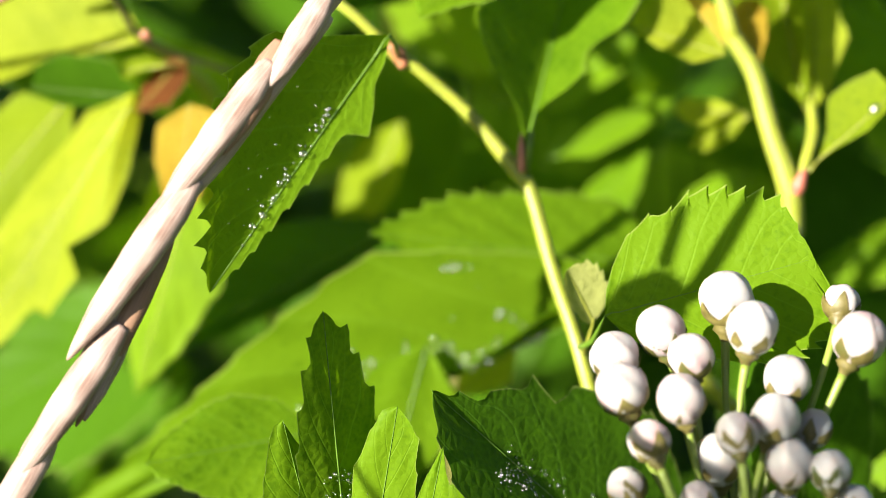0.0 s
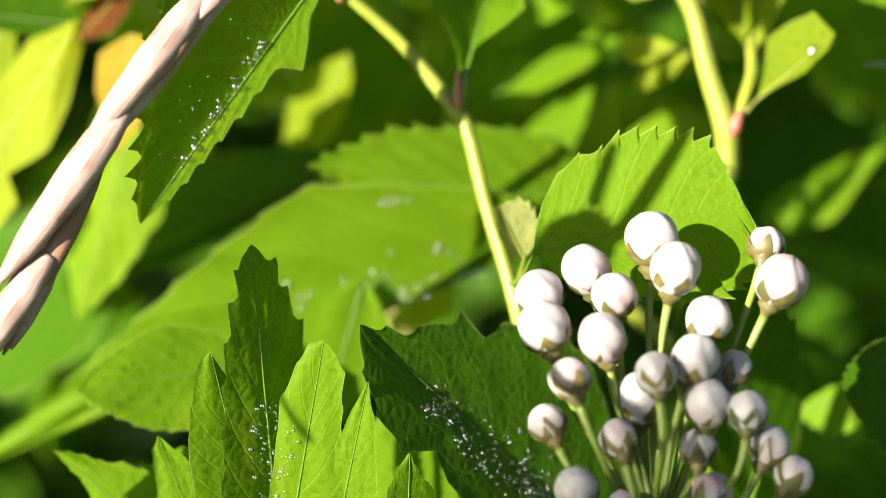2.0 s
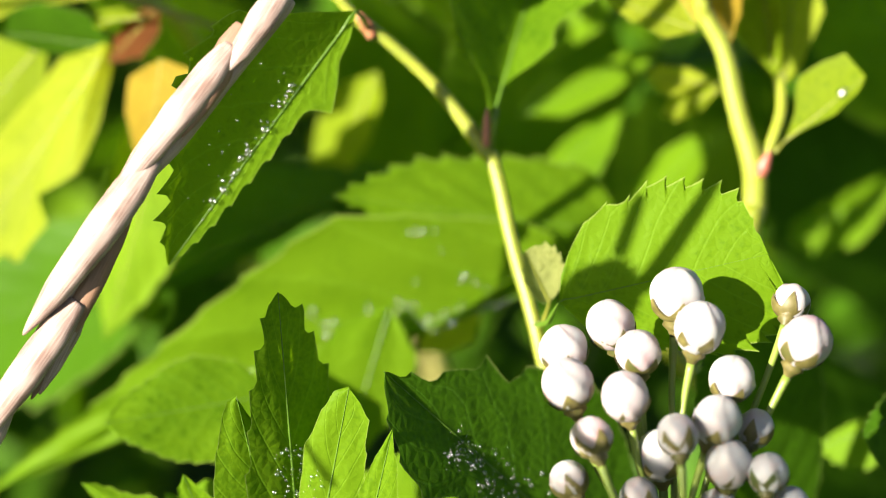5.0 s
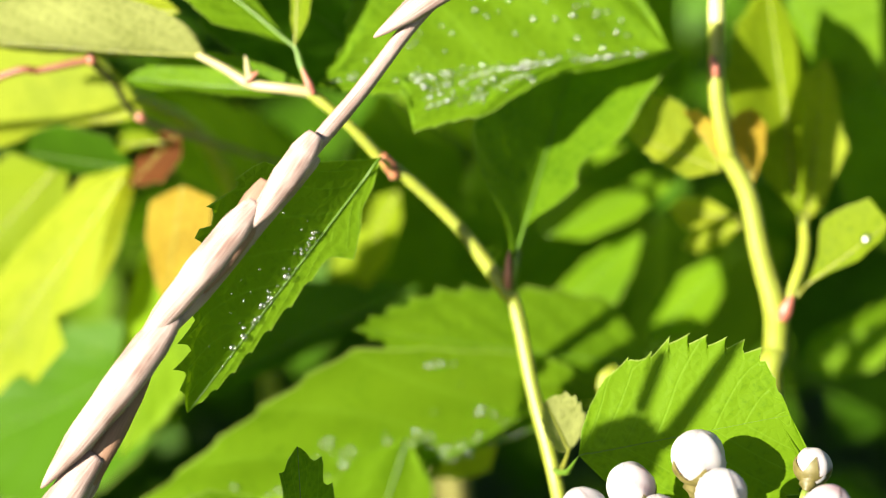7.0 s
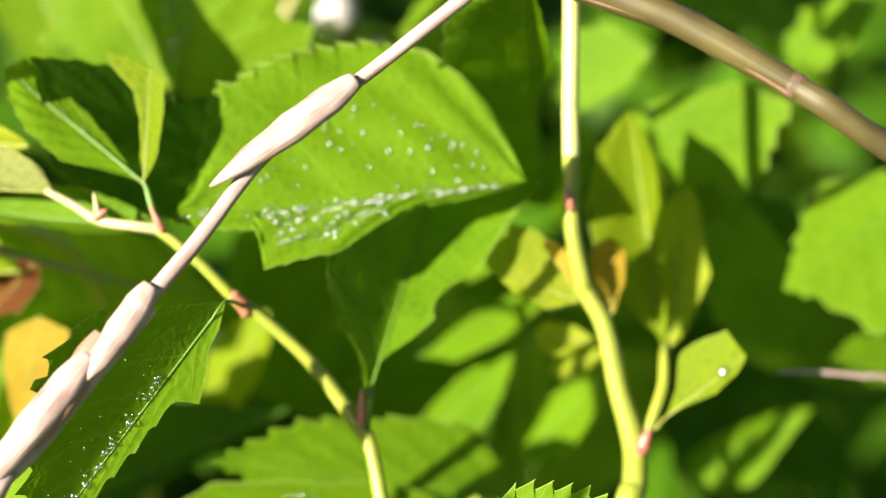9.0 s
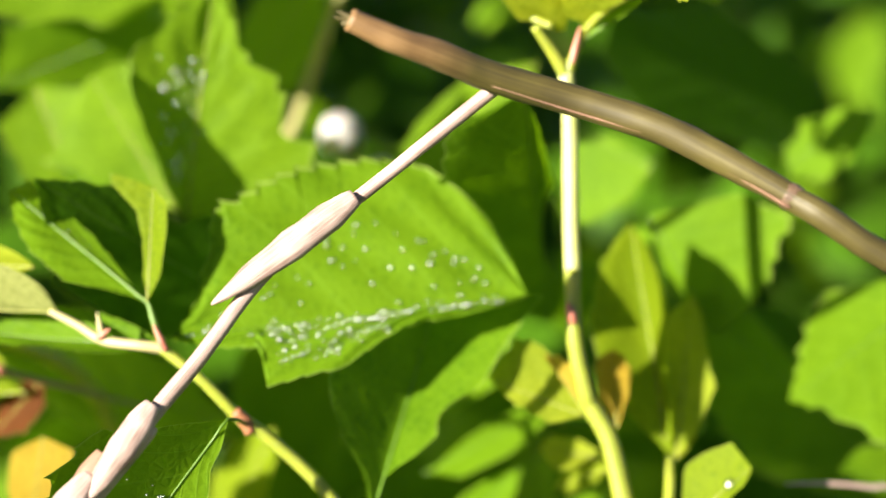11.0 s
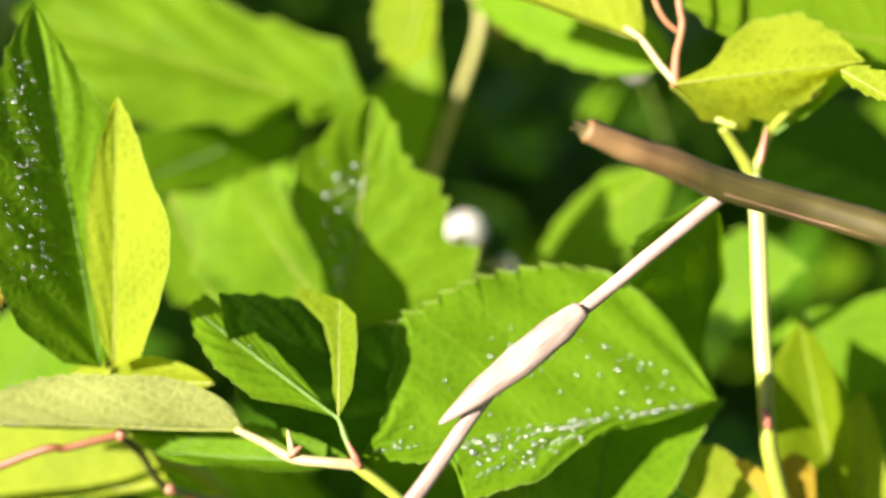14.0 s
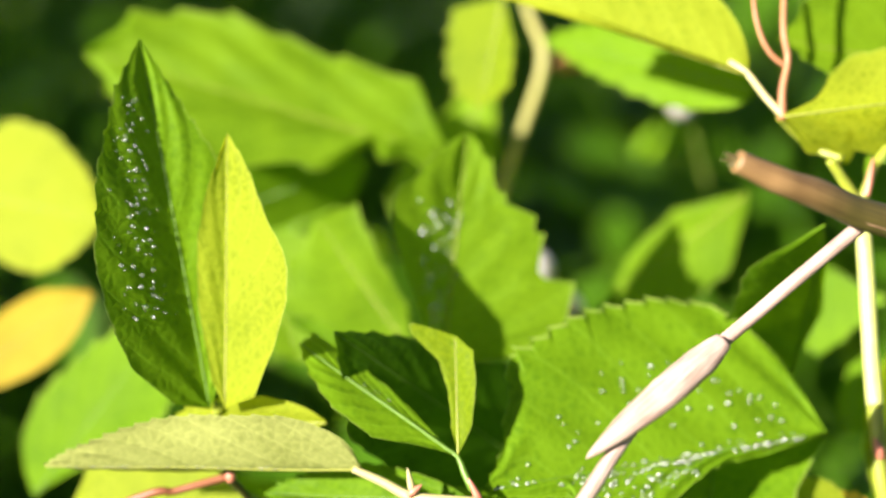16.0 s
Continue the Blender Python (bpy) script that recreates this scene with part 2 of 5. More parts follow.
def part(name, me, material, parent, label=""):
    if isinstance(me, bmesh.types.BMesh):
        bm, me = me, bpy.data.meshes.new(name)
        bm.to_mesh(me)
        bm.free()
    me.materials.append(material)
    for poly in me.polygons:
        poly.use_smooth = True
    ob = new(name, me)
    if parent is not None:
        ob.parent = parent
        top = parent
        while top.parent is not None:
            top = top.parent
        if parent is top:
            ob.matrix_parent_inverse = Matrix.Translation(-top.location)
    if label:
        ob["label"] = label
    return ob


def thing(name, base, label, category, group="", kind=""):
    e = new(name)
    e.location = V(base)
    e.empty_display_size = 0.01
    return tagged(e, label, category, group, kind)


def spline(pts, radii, per=6):
    """A smooth line through the points, with radii."""
    P = [Vector(p) for p in pts]
    out, rad = [], []
    for i in range(len(P) - 1):
        a, b, c, d = P[max(i - 1, 0)], P[i], P[i + 1], P[min(i + 2, len(P) - 1)]
        for k in range(per):
            t = k / per
            out.append(0.5 * ((2 * b) + (c - a) * t + (2 * a - 5 * b + 4 * c - d) * t * t + (3 * b - a - 3 * c + d) * t ** 3))
            rad.append(radii[i] * (1 - t) + radii[i + 1] * t)
    return out + [P[-1]], rad + [radii[-1]]


def grid_mesh(name, rings, closed, uvs, cap=False):
    """A skin over rows of points."""
    n = len(rings[0])
    verts = [tuple(p) for ring in rings for p in ring]
    faces, fuv = [], []
    for i in range(len(rings) - 1):
        for j in range(n if closed else n - 1):
            k = (j + 1) % n
            faces.append((i * n + j, i * n + k, (i + 1) * n + k, (i + 1) * n + j))
            j2 = j + 1
            fuv += [uvs(i, j), uvs(i, j2), uvs(i + 1, j2), uvs(i + 1, j)]
    if cap:
        for i in (0, len(rings) - 1):
            verts.append(tuple(sum((Vector(p) for p in rings[i]), Vector()) / n))
            for j in range(n):
                k = (j + 1) % n
                faces.append((i * n + k, i * n + j, len(verts) - 1) if i == 0 else (i * n + j, i * n + k, len(verts) - 1))
                fuv += [uvs(i, j), uvs(i, j), uvs(i, j)]
    me = bpy.data.meshes.new(name)
    me.from_pydata(verts, [], faces)
    layer = me.uv_layers.new(name="UVMap")
    layer.data.foreach_set("uv", [c for u in fuv for c in u])
    me.update()
    return me


def tube(name, pts, radii, sides=10, per=6, rough=0.04, seed=0, flat=1.0):
    """A stem through points in millimetres."""
    line, rad = spline([V(p) for p in pts], [r / 1000 for r in radii], per)
    rings, up = [], Vector((0.3, -0.5, 0.8))
    for i, p in enumerate(line):
        d = (line[min(i + 1, len(line) - 1)] - line[max(i - 1, 0)]).normalized()
        a = up.cross(d).normalized()
        b = d.cross(a).normalized()
        up = b
        ring = []
        for j in range(sides):
            th = 2 * math.pi * j / sides
            q = a * math.cos(th) + b * math.sin(th) * flat
            k = 1 + rough * noise.noise(Vector((p.x * 500 + seed, p.z * 500, j * 0.8)))
            ring.append(p + q * rad[i] * k)
        rings.append(ring)
    L = len(line) - 1
    return grid_mesh(name, rings, True, lambda i, j: (i / L, j / sides), True)


def leaf_surface(base, tip, left, right, bow=0.0, side_bow=0.0, curl=0.0, wave=0.02, quilt=0.004, teeth=13, tooth=0.13, point=0.9, seed=0, veins=7, smooth_base=0.12,
                 lobes=0, lobe=0.0, sweep=0.18, ragged=0.10, crowd=0.75, outline=None):
    """The blade's surface as a function of s (base 0, tip 1) and v (-1 to 1). left and right: a place on each edge where the blade is widest.
    teeth and lobes point forwards; sweep: how far the side veins run ahead; ragged: how uneven the outline is;
    outline: for each half, its (s, width) corners where the leaf is cut into uneven lobes."""
    B, T, A, C = (V(p) for p in (base, tip, left, right))
    axis = T - B
    ln = axis.length
    ax = axis / ln
    nrm = (A - B).cross(C - B)
    if nrm.length < 1e-9:
        nrm = Vector((0, -1, 0))
    nrm = nrm.normalized()
    if nrm.y > 0:
        nrm = -nrm
    sd = ax.cross(nrm)

    def mid(s):
        return B + axis * s + (nrm * bow + sd * side_bow) * ln * 4 * s * (1 - s)

    halves = []
    for E in (A, C):
        reach = (E - B).dot(ax)
        wide = (E - B - ax * reach).length
        se = min(0.8, max(0.12, (reach - sweep * wide) / ln))
        halves.append((se, E - mid(se) - ax * (sweep * wide)))

    def width(s, se, half=0):
        if outline:
            line = ((0, 0),) + tuple(outline[half]) + ((1, 0),)
            for (s0, w0), (s1, w1) in zip(line, line[1:]):
                if s <= s1:
                    return w0 + (w1 - w0) * (max(s, 0) - s0) / (s1 - s0)
            return 0.0
        b = point
        a = b * se / (1 - se)
        top = se ** a * (1 - se) ** b
        return max(0.0, s) ** a * max(0.0, 1 - s) ** b / top

    def saw(ph, peak):
        f = ph % 1.0
        return (f / peak) ** 1.3 if f < peak else (1 - f) / (1 - peak)

    def at(s, v):
        se, vec = halves[0] if v < 0 else halves[1]
        sign = 3.0 if v < 0 else 0.0
        w = abs(v)
        q = width(s, se, v >= 0)
        q *= 1 + ragged * noise.noise(Vector((s * 4.3, seed * 3.7, sign)))
        ahead = 0.0
        fade = min(1, max(0.0, s - smooth_base) * 8) * min(1.0, (1 - s) * 12 + 0.1)
        if s > smooth_base:
            run = (1 - (1 - min(s, 1.0)) ** crowd) * teeth
            k = math.floor(run)
            big = 0.8 + 0.7 * noise.noise(Vector((k * 1.7, seed, sign)))
            t = saw(run, 0.8)
            q += tooth * big * (t - 0.5) * w ** 6 * fade
            ahead += min(tooth * big * 0.9, 0.4 * ln / teeth / vec.length / crowd) * t * w ** 6 * fade
            if lobes:
                t = saw(s * lobes + 0.15 * (v < 0), 0.7)
                q *= 1 + lobe * (t - 0.6) * w ** 1.5 * fade
                ahead += lobe * 0.2 * t * w ** 2 * fade
        q = max(q, 0.0)
        n2 = vec.cross(ax).normalized()
        if n2.dot(nrm) < 0:
            n2 = -n2
        wl = vec.length
        lift = nrm * vec.dot(nrm)
        p = mid(s) + (vec - lift) * (w * q) + lift * ((math.sqrt(w * w + 0.012) - 0.11) * q) + ax * (wl * (w * q * sweep + ahead * min(1.0, q * 2)))
        h = curl * wl * (w * q) ** 2 + wave * ln * noise.noise(Vector((s * 2.6 + seed * 7.3, v * 1.5, seed))) * (0.25 + w)
        ph = (s * veins - w * 2.1) % 1.0
        h += quilt * ln * (0.4 - 0.5 * math.cos(2 * math.pi * ph)) * min(1, w * 4) * (1 - 0.5 * w) * min(1, 5 * (1 - s))
        return p + n2 * h
    return at, mid, nrm, ln


def unit_ball(level):
    bm = bmesh.new()
    bmesh.ops.create_icosphere(bm, subdivisions=level, radius=1.0)
    out = [v.co.copy() for v in bm.verts], [tuple(v.index for v in f.verts) for f in bm.faces]
    bm.free()
    return out


BALLS = unit_ball(2), unit_ball(3)


def leaf(parent, base, tip, left, right, material=None, label="", rib=0.12, across=13, dew=0, dew_zone=(0.15, 0.9, -0.9, 0.9), dew_size=(0.06, 0.3), dew_power=2.2, dew_more=(), name="leaf", stalk=None, **shape):
    """A toothed leaf blade with its raised rib; dew makes drops that lie on it."""
    at, mid, nrm, ln = leaf_surface(base, tip, left, right, **shape)
    teeth = shape.get("teeth", 13)
    crowd = shape.get("crowd", 0.75)
    cols = [0.0] + [1 - (1 - (k + f) / teeth) ** (1 / crowd) for k in range(teeth) for f in (0.12, 0.36, 0.58, 0.72, 0.8, 0.86, 0.93)] + [1.0]
    n = len(cols) - 1
    half = [k / across for k in range(1, across)] + [0.94, 0.975, 1.0]
    vs = [-v for v in reversed(half)] + [0.0] + half
    rings = [[at(s, v) for v in vs] for s in cols]
    blade = part(name, grid_mesh(name, rings, False, lambda i, j: (cols[i], 0.5 + 0.5 * vs[j])), material or LEAF, parent, label)
    if rib:
        line = [at(s / 14, 0.0) + nrm * rib * 0.0002 for s in range(0, 15)]
        pts = ([Vector(stalk[k]) for k in range(len(stalk))] if stalk else []) + [p * 1000 for p in line]
        rr = ([max(rib * 1.6, 0.3)] * len(stalk) if stalk else []) + [rib * (1 - 0.8 * s / 14) for s in range(0, 15)]
        part("midrib", tube("midrib", pts, rr, 6, 2), RIB if material in (None, LEAF, LEAF_SHADED) else RIB_PALE, blade)
    if dew:
        rnd = random.Random(int(shape.get("seed", 0) * 31 + dew))
        spots = [(dew_zone, dew_size)] * dew
        for count, zone, size in dew_more:
            spots += [(zone, size)] * count
        verts, faces = [], []
        for (s0, s1, v0, v1), dew_size in spots:
            s, v = rnd.uniform(s0, s1), 0.5 * (v0 + v1) + 0.5 * (v1 - v0) * rnd.uniform(-1, 1) * rnd.random() ** 0.4
            r = (dew_size[0] + (dew_size[1] - dew_size[0]) * rnd.random() ** dew_power) / 1000
            p, e = at(s, v), 0.004
            nn = (at(s + e, v) - p).cross(at(s, v + (e if v < 0.9 else -e)) - p)
            nn = nn.normalized() if nn.length > 0 else nrm
            if nn.y > 0:
                nn = -nn
            ball, tris = BALLS[r > 0.00022]
            c, k = p + nn * r * 0.5, len(verts)
            verts += [tuple(c + r * (q - nn * q.dot(nn) * 0.18)) for q in ball]
            faces += [tuple(k + a for a in tri) for tri in tris]
        bm = bpy.data.meshes.new("dewdrops")
        bm.from_pydata(verts, [], faces)
        drops = part("dewdrops", bm, water, None)
        tagged(drops, "clear round dewdrops lying on a leaf blade", "dew", "dew on the leaves", "stuff")
    return blade


def bud_scale(parent, foot, tip, r, material=RED_BUD, name="axillary_bud", label=""):
    a, b = Vector(foot), Vector(tip)
    pts = [a, a.lerp(b, 0.35), a.lerp(b, 0.75), b]
    return part(name, tube(name, pts, [r * 0.7, r, r * 0.6, 0.05], 9, 5), material, parent, label)


# ---- ground ----
def build_ground():
    bm = bmesh.new()
    n = 60
    # one sheet, fine near the shrub and coarse towards the horizon
    xs = [math.copysign(abs(k / n) ** 4 * 300, k) for k in range(-n, n + 1)]
    vv = [[bm.verts.new((x, y + 0.2, -0.30 + 0.012 * noise.noise(Vector((x * 9, y * 9, 0))) * (abs(x) < 4 and abs(y) < 4))) for y in xs] for x in xs]
    for i in range(2 * n):
        for j in range(2 * n):
            bm.faces.new((vv[i][j], vv[i + 1][j], vv[i + 1][j + 1], vv[i][j + 1]))
    g = part("ground", bm, SOIL, None)
    tagged(g, "ground under the shrub, green shade put into its colour", "soil", "", "structure")


build_ground()


# ---- dry grass stalk in front ----
def build_grass_stalk():
    g = thing("dry_grass_stalk", (150, 160, -300), "dead straw-coloured grass stalk, snapped and hanging across the shrub", "grass stalk")
    part("culm", tube("culm", [(5.6, 156.8, 6.9), (9.0, 157.3, 5.3), (13.2, 158.9, 3.5), (17.3, 160.4, 1.6), (24.3, 161.7, -0.7), (31.4, 160.0, -2.6), (37.0, 158.2, -5.0), (42.5, 156.3, -7.7), (48.3, 154.1, -11.1),
        (75, 153, -30), (105, 155, -90), (130, 158, -180), (150, 160, -300)],
        [0.95, 1.1, 1.25, 1.35, 1.4, 1.35, 1.3, 1.15, 1.15, 1.2, 1.4, 1.6, 1.8], 14, 6, 0.1, 3), CULM, g, "weathered brown hollow culm with a ragged end")
    for x, y, r in ((634, 66, 0.3), (640, 86, 0.36), (628, 76, 0.22)):
        part("splinter", tube("splinter", [(6.4, 157.0, 6.5), tuple(0.5 * (Vector((6.4, 157.0, 6.5)) + Vector((4.7, 156.9, 7.1))) + Vector((0, 0, (76 - y) * 0.03))), tuple(Vector((4.7, 156.9, 7.1)) + Vector(((x - 636) * 0.05, 0, (76 - y) * 0.05)))], [0.6, r, 0.05], 8, 5), CULM, g)
    part("culm_node", tube("culm_node", [(41.9, 156.4, -7.4), (42.5, 156.3, -7.7), (43.1, 156.2, -8.0)], [1.12, 1.24, 1.14], 12, 5), NODE, g, "dark ring at the culm's joint")
    part("sheath_edge", tube("sheath_edge", [(17.3, 159.3, 1.0), (24.3, 160.4, -1.4), (31.4, 159.0, -3.3), (36.9, 157.2, -5.6), (42.3, 155.2, -8.3)], [0.06, 0.13, 0.15, 0.13, 0.2], 8, 5, 0.1, 12, 0.5), CHAFF, g, "torn brown edge of the leaf sheath")
    # the seed head hangs from the break, down to the lower left
    part("rachis", tube("rachis", [(17.7, 162.0, 0.2), (12.8, 161.7, -3.8), (6.9, 161.2, -8.6), (0.6, 159.7, -13.3), (-3.2, 157.5, -16.7), (-7.4, 155.3, -22.1), (-12.0, 152.5, -27.3),
        (-11.7, 151.9, -27.5), (-16.4, 149.7, -33.1), (-20.9, 147.7, -38.5), (-25.3, 145.8, -43.3), (-32.6, 141.7, -54.5), (-37.1, 139.2, -61.6), (-40.1, 137.3, -66.0), (-43.1, 136.0, -70.0)],
        [0.65, 0.62, 0.6, 0.6, 0.65, 0.7, 0.8, 0.9, 0.9, 0.9, 0.8, 0.7, 0.6, 0.5, 0.4], 12, 6, 0.06, 9), STRAW, g, "pale dry seed-head axis")

    def husk(foot, tip, r, material=STRAW, flat=0.6, bend=0.0, label=""):
        a, b = Vector(foot), Vector(tip)
        m = Vector((0.35, -0.7, 0.2)) * bend
        pts = [a, a.lerp(b, 0.18) + m * 0.5, a.lerp(b, 0.45) + m, a.lerp(b, 0.75) + m * 0.6, b]
        part("husk", tube("husk", pts, [r * 0.55, r * 0.95, r, r * 0.72, 0.08], 14, 7, 0.07, r * 50, flat), material, g, label)
    husk((5.8, 160.1, -9.0), (-6.4, 156.2, -17.6), 1.45, STRAW, 0.7, 0.3)
    husk((-11.1, 152.6, -25.3), (-16.6, 148.7, -32.8), 1.35, STRAW, 0.7, 0.3)
    husk((-15.1, 150.9, -29.1), (-20.3, 146.7, -37.9), 1.3, CHAFF, 0.6, 0.1, "brown inner husk")
    husk((-16.0, 149.9, -30.6), (-26.5, 144.8, -43.0), 1.5, STRAW, 0.72, 0.4)
    husk((-22.8, 146.4, -39.7), (-33.9, 140.7, -53.9), 1.65, STRAW, 0.72, 0.4)
    husk((-25.2, 146.1, -43.9), (-33.5, 139.9, -59.7), 1.3, CHAFF, 0.6, 0.1, "brown inner husk")
    husk((-29.4, 142.6, -51.5), (-39.7, 137.2, -64.8), 1.55, STRAW, 0.7, 0.3)
    husk((-28.5, 144.2, -49.8), (-32.8, 140.1, -59.3), 1.2, STRAW, 0.7, 0.1)
    husk((-35.7, 139.7, -60.3), (-42.9, 135.3, -70.7), 1.5, STRAW, 0.7, 0.3)


build_grass_stalk()


def build_grass_blade():
    g = thing("grass_blade", (110, 200, -300), "thin pale grass blade catching the sun", "grass")
    part("blade", tube("blade", [(48.9, 182.8, -45.7), (53.1, 183.8, -46.0), (58.1, 184.6, -46.7), (64.7, 186.1, -48.5), (95, 188, -60), (106, 195, -170), (110, 200, -300)], [0.1, 0.28, 0.34, 0.4, 0.6, 0.8, 0.9], 8, 6, 0.04, 6, 0.5), STRAW, g)


build_grass_blade()


# ---- the arching shoot in the middle ----
def build_arching_shoot():
    s = thing("shrub_shoot", (30, 180, -300), "arching yellow-green shrub shoot with toothed dewy leaves", "shrub shoot", "shoots of the shrub")
    part("stem", tube("stem", [(30, 180, -300), (24, 168, -180), (19, 160, -110), (14.6, 155.1, -76.1), (11.9, 158.5, -65.5), (10.5, 161.2, -60.4), (8.7, 165.0, -55.2), (6.9, 169.3, -48.6), (5.5, 170.0, -46.4), (0.7, 171.9, -40.6), (-5.2, 172.5, -35.3),
        (-5.3, 172.4, -35.8), (-9.9, 172.9, -31.0), (-13.9, 173.9, -28.0)],
        [2.2, 1.6, 1.2, 0.85, 0.75, 0.72, 0.70, 0.72, 0.82, 0.66, 0.60, 0.60, 0.54, 0.58], 12, 7, 0.05, 1), STEM_GREEN, s)
    part("twig", tube("twig", [(-13.8, 173.9, -28.0), (-16.3, 173.9, -27.7), (-19.8, 175.0, -27.6), (-22.5, 176.0, -26.4), (-25.2, 176.8, -25.3)], [0.58, 0.5, 0.52, 0.42, 0.34], 10, 6, 0.05, 2), STEM_PALE, s)
    bud_scale(s, (6.0, 169.4, -46.3), (6.0, 170.2, -42.5), 0.5, label="red pointed bud in the leaf joint")
    bud_scale(s, (-13.4, 173.2, -28.0), (-14.6, 173.8, -25.5), 0.42)
    bud_scale(s, (-19.7, 174.5, -27.3), (-20.2, 174.9, -24.7), 0.36, STEM_PALE)
    bud_scale(s, (-20.2, 174.5, -27.3), (-18.9, 174.4, -26.2), 0.4)
    part("leaf_joint", tube("leaf_joint", [(-5.3, 171.9, -36.0), (-5.8, 172.2, -34.9), (-6.7, 172.0, -33.7)], [0.5, 0.74, 0.5], 10, 5), STEM_RED, s)
    # folded leaf that hangs down, dewy along its rib
    leaf(s, (-6.3, 164.0, -31.2), (-23.1, 152.0, -52.1), (-20.3, 152.3, -32.0), (-8.3, 160.4, -39.9), LEAF, "hanging folded leaf with dewdrops along its rib", seed=1, sweep=0.0, ragged=0.04, teeth=11, tooth=0.11, wave=0.004, quilt=0.001, stalk=[(-5.8, 172.0, -35.0)], dew=40, dew_zone=(0.3, 0.85, -0.14, 0.05), dew_size=(0.12, 0.42), dew_power=3, dew_more=[(14, (0.3, 0.8, -0.6, -0.1), (0.06, 0.16))], 
        outline=(((0.169, 0.56), (0.254, 0.92), (0.356, 0.96), (0.453, 1.0), (0.505, 0.86), (0.512, 0.95), (0.74, 0.54), (0.773, 0.48), (0.901, 0.27), (0.968, 0.12)), ((0.08, 0.28), (0.159, 0.39), (0.242, 0.8), (0.299, 1.01), (0.322, 0.59), (0.375, 0.46), (0.497, 0.44), (0.669, 0.35), (0.838, 0.27), (0.924, 0.15))))
    # broad leaf under the flower buds
    leaf(s, (12.7, 151.7, -55.2), (31.3, 150.7, -49.9), (20.3, 154.5, -44.5), (32.9, 149.0, -59.0), LEAF, "", seed=2, sweep=0.0, ragged=0.04, rib=0.05, teeth=12, tooth=0.12, wave=0.012, quilt=0.005, smooth_base=0.2, stalk=[(10.9, 159.9, -61.3), (11.9, 155.4, -59.0)], 
        outline=(((0.038, 0.25), (0.097, 0.46), (0.198, 0.73), (0.346, 0.93), (0.36, 0.81), (0.474, 0.94), (0.519, 1.0), (0.658, 0.94), (0.796, 0.83), (0.874, 0.71), (0.93, 0.59), (0.938, 0.43), (0.979, 0.23)), ((0.046, 0.32), (0.276, 0.67), (0.574, 0.91), (0.934, 0.73), (0.942, 0.14), (0.956, 1.0))))
    leaf(s, (12.1, 157.8, -58.0), (9.7, 157.4, -52.6), (9.9, 156.4, -55.7), (13.3, 158.2, -53.6), LEAF_PALE, seed=3, teeth=6, tooth=0.15, stalk=[(11.4, 159.7, -61.8)], point=0.5)
    # leaf standing up from the red bud
    leaf(s, (6.5, 170.7, -44.1), (12.4, 190.0, -28.9), (2.1, 174.8, -30.9), (23.2, 184.0, -28.3), LEAF, "", seed=4, sweep=0.0, ragged=0.04, teeth=7, tooth=0.03, rib=0.22, wave=0.012, stalk=[(6.5, 169.8, -46.8), (7.0, 169.2, -42.2)], 
        outline=(((0.142, 0.27), (0.213, 0.61), (0.286, 0.83), (0.398, 1.01)), ((0.185, 0.02), (0.245, 0.22), (0.323, 0.36), (0.436, 0.33), (0.47, 0.39), (0.524, 0.64), (0.691, 0.73), (0.934, 1.0))))
    # folded leaf pair at the upper joint
    leaf(s, (-15.4, 176.0, -24.2), (-30.0, 183.0, -14.7), (-28.3, 185.5, -14.2), (-23.4, 175.7, -21.9), LEAF, "", seed=6, sweep=0.0, quilt=0.01, ragged=0.04, teeth=9, tooth=0.06, rib=0.22, stalk=[(-14.2, 174.2, -26.9), (-14.9, 175.3, -25.4)], dew=18, dew_zone=(0.3, 0.7, -0.5, 0.1), dew_size=(0.05, 0.14), 
        outline=(((0.321, 0.62), (0.567, 0.85), (0.804, 0.98)), ((0.189, 0.43), (0.386, 1.0), (0.649, 0.94), (0.843, 0.57))))
    leaf(s, (-15.4, 175.6, -23.8), (-15.2, 180.5, -13.6), (-19.7, 180.5, -14.0), (-13.5, 177.0, -17.5), LEAF_FRESH, "", seed=7, sweep=0.0, ragged=0.04, teeth=5, tooth=0.04, 
        outline=(((0.199, 0.13), (0.484, 0.17), (0.724, 0.36), (0.861, 0.93), (0.958, 1.01)), ((0.235, 0.7), (0.56, 0.98), (0.849, 0.82))))
    # dewy leaf behind the stalk's seed head
    leaf(s, (21.7, 183.0, -25.5), (-13.1, 176.0, -27.6), (0.3, 188.0, -13.0), (-3.4, 172.0, -31.1), LEAF, "broad leaf beaded with dew along its lower half", seed=8, sweep=0.0, ragged=0.04, teeth=18, tooth=0.05, veins=4, wave=0.02, quilt=0.02, dew=150, dew_zone=(0.06, 0.75, -0.1, 0.4), dew_size=(0.12, 0.34), dew_power=1.6, dew_more=[(40, (0.1, 0.75, -0.7, -0.05), (0.14, 0.32)), (45, (0.06, 0.28, -0.2, 0.6), (0.12, 0.34)), (50, (0.4, 0.72, 0.3, 0.85), (0.12, 0.3)), (20, (0.75, 0.97, -0.3, 0.5), (0.12, 0.24))], 
        outline=(((0.022, 0.25), (0.067, 0.5), (0.141, 0.73), (0.225, 0.93), (0.361, 0.99), (0.541, 1.0), (0.676, 0.91), (0.761, 0.84), (0.837, 0.78), (0.878, 0.47), (0.925, 0.2)), ((0.181, 0.16), (0.295, 0.17), (0.355, 0.27), (0.452, 0.52), (0.559, 0.86), (0.702, 0.99), (0.761, 1.01), (0.767, 0.35), (0.881, 0.26))))
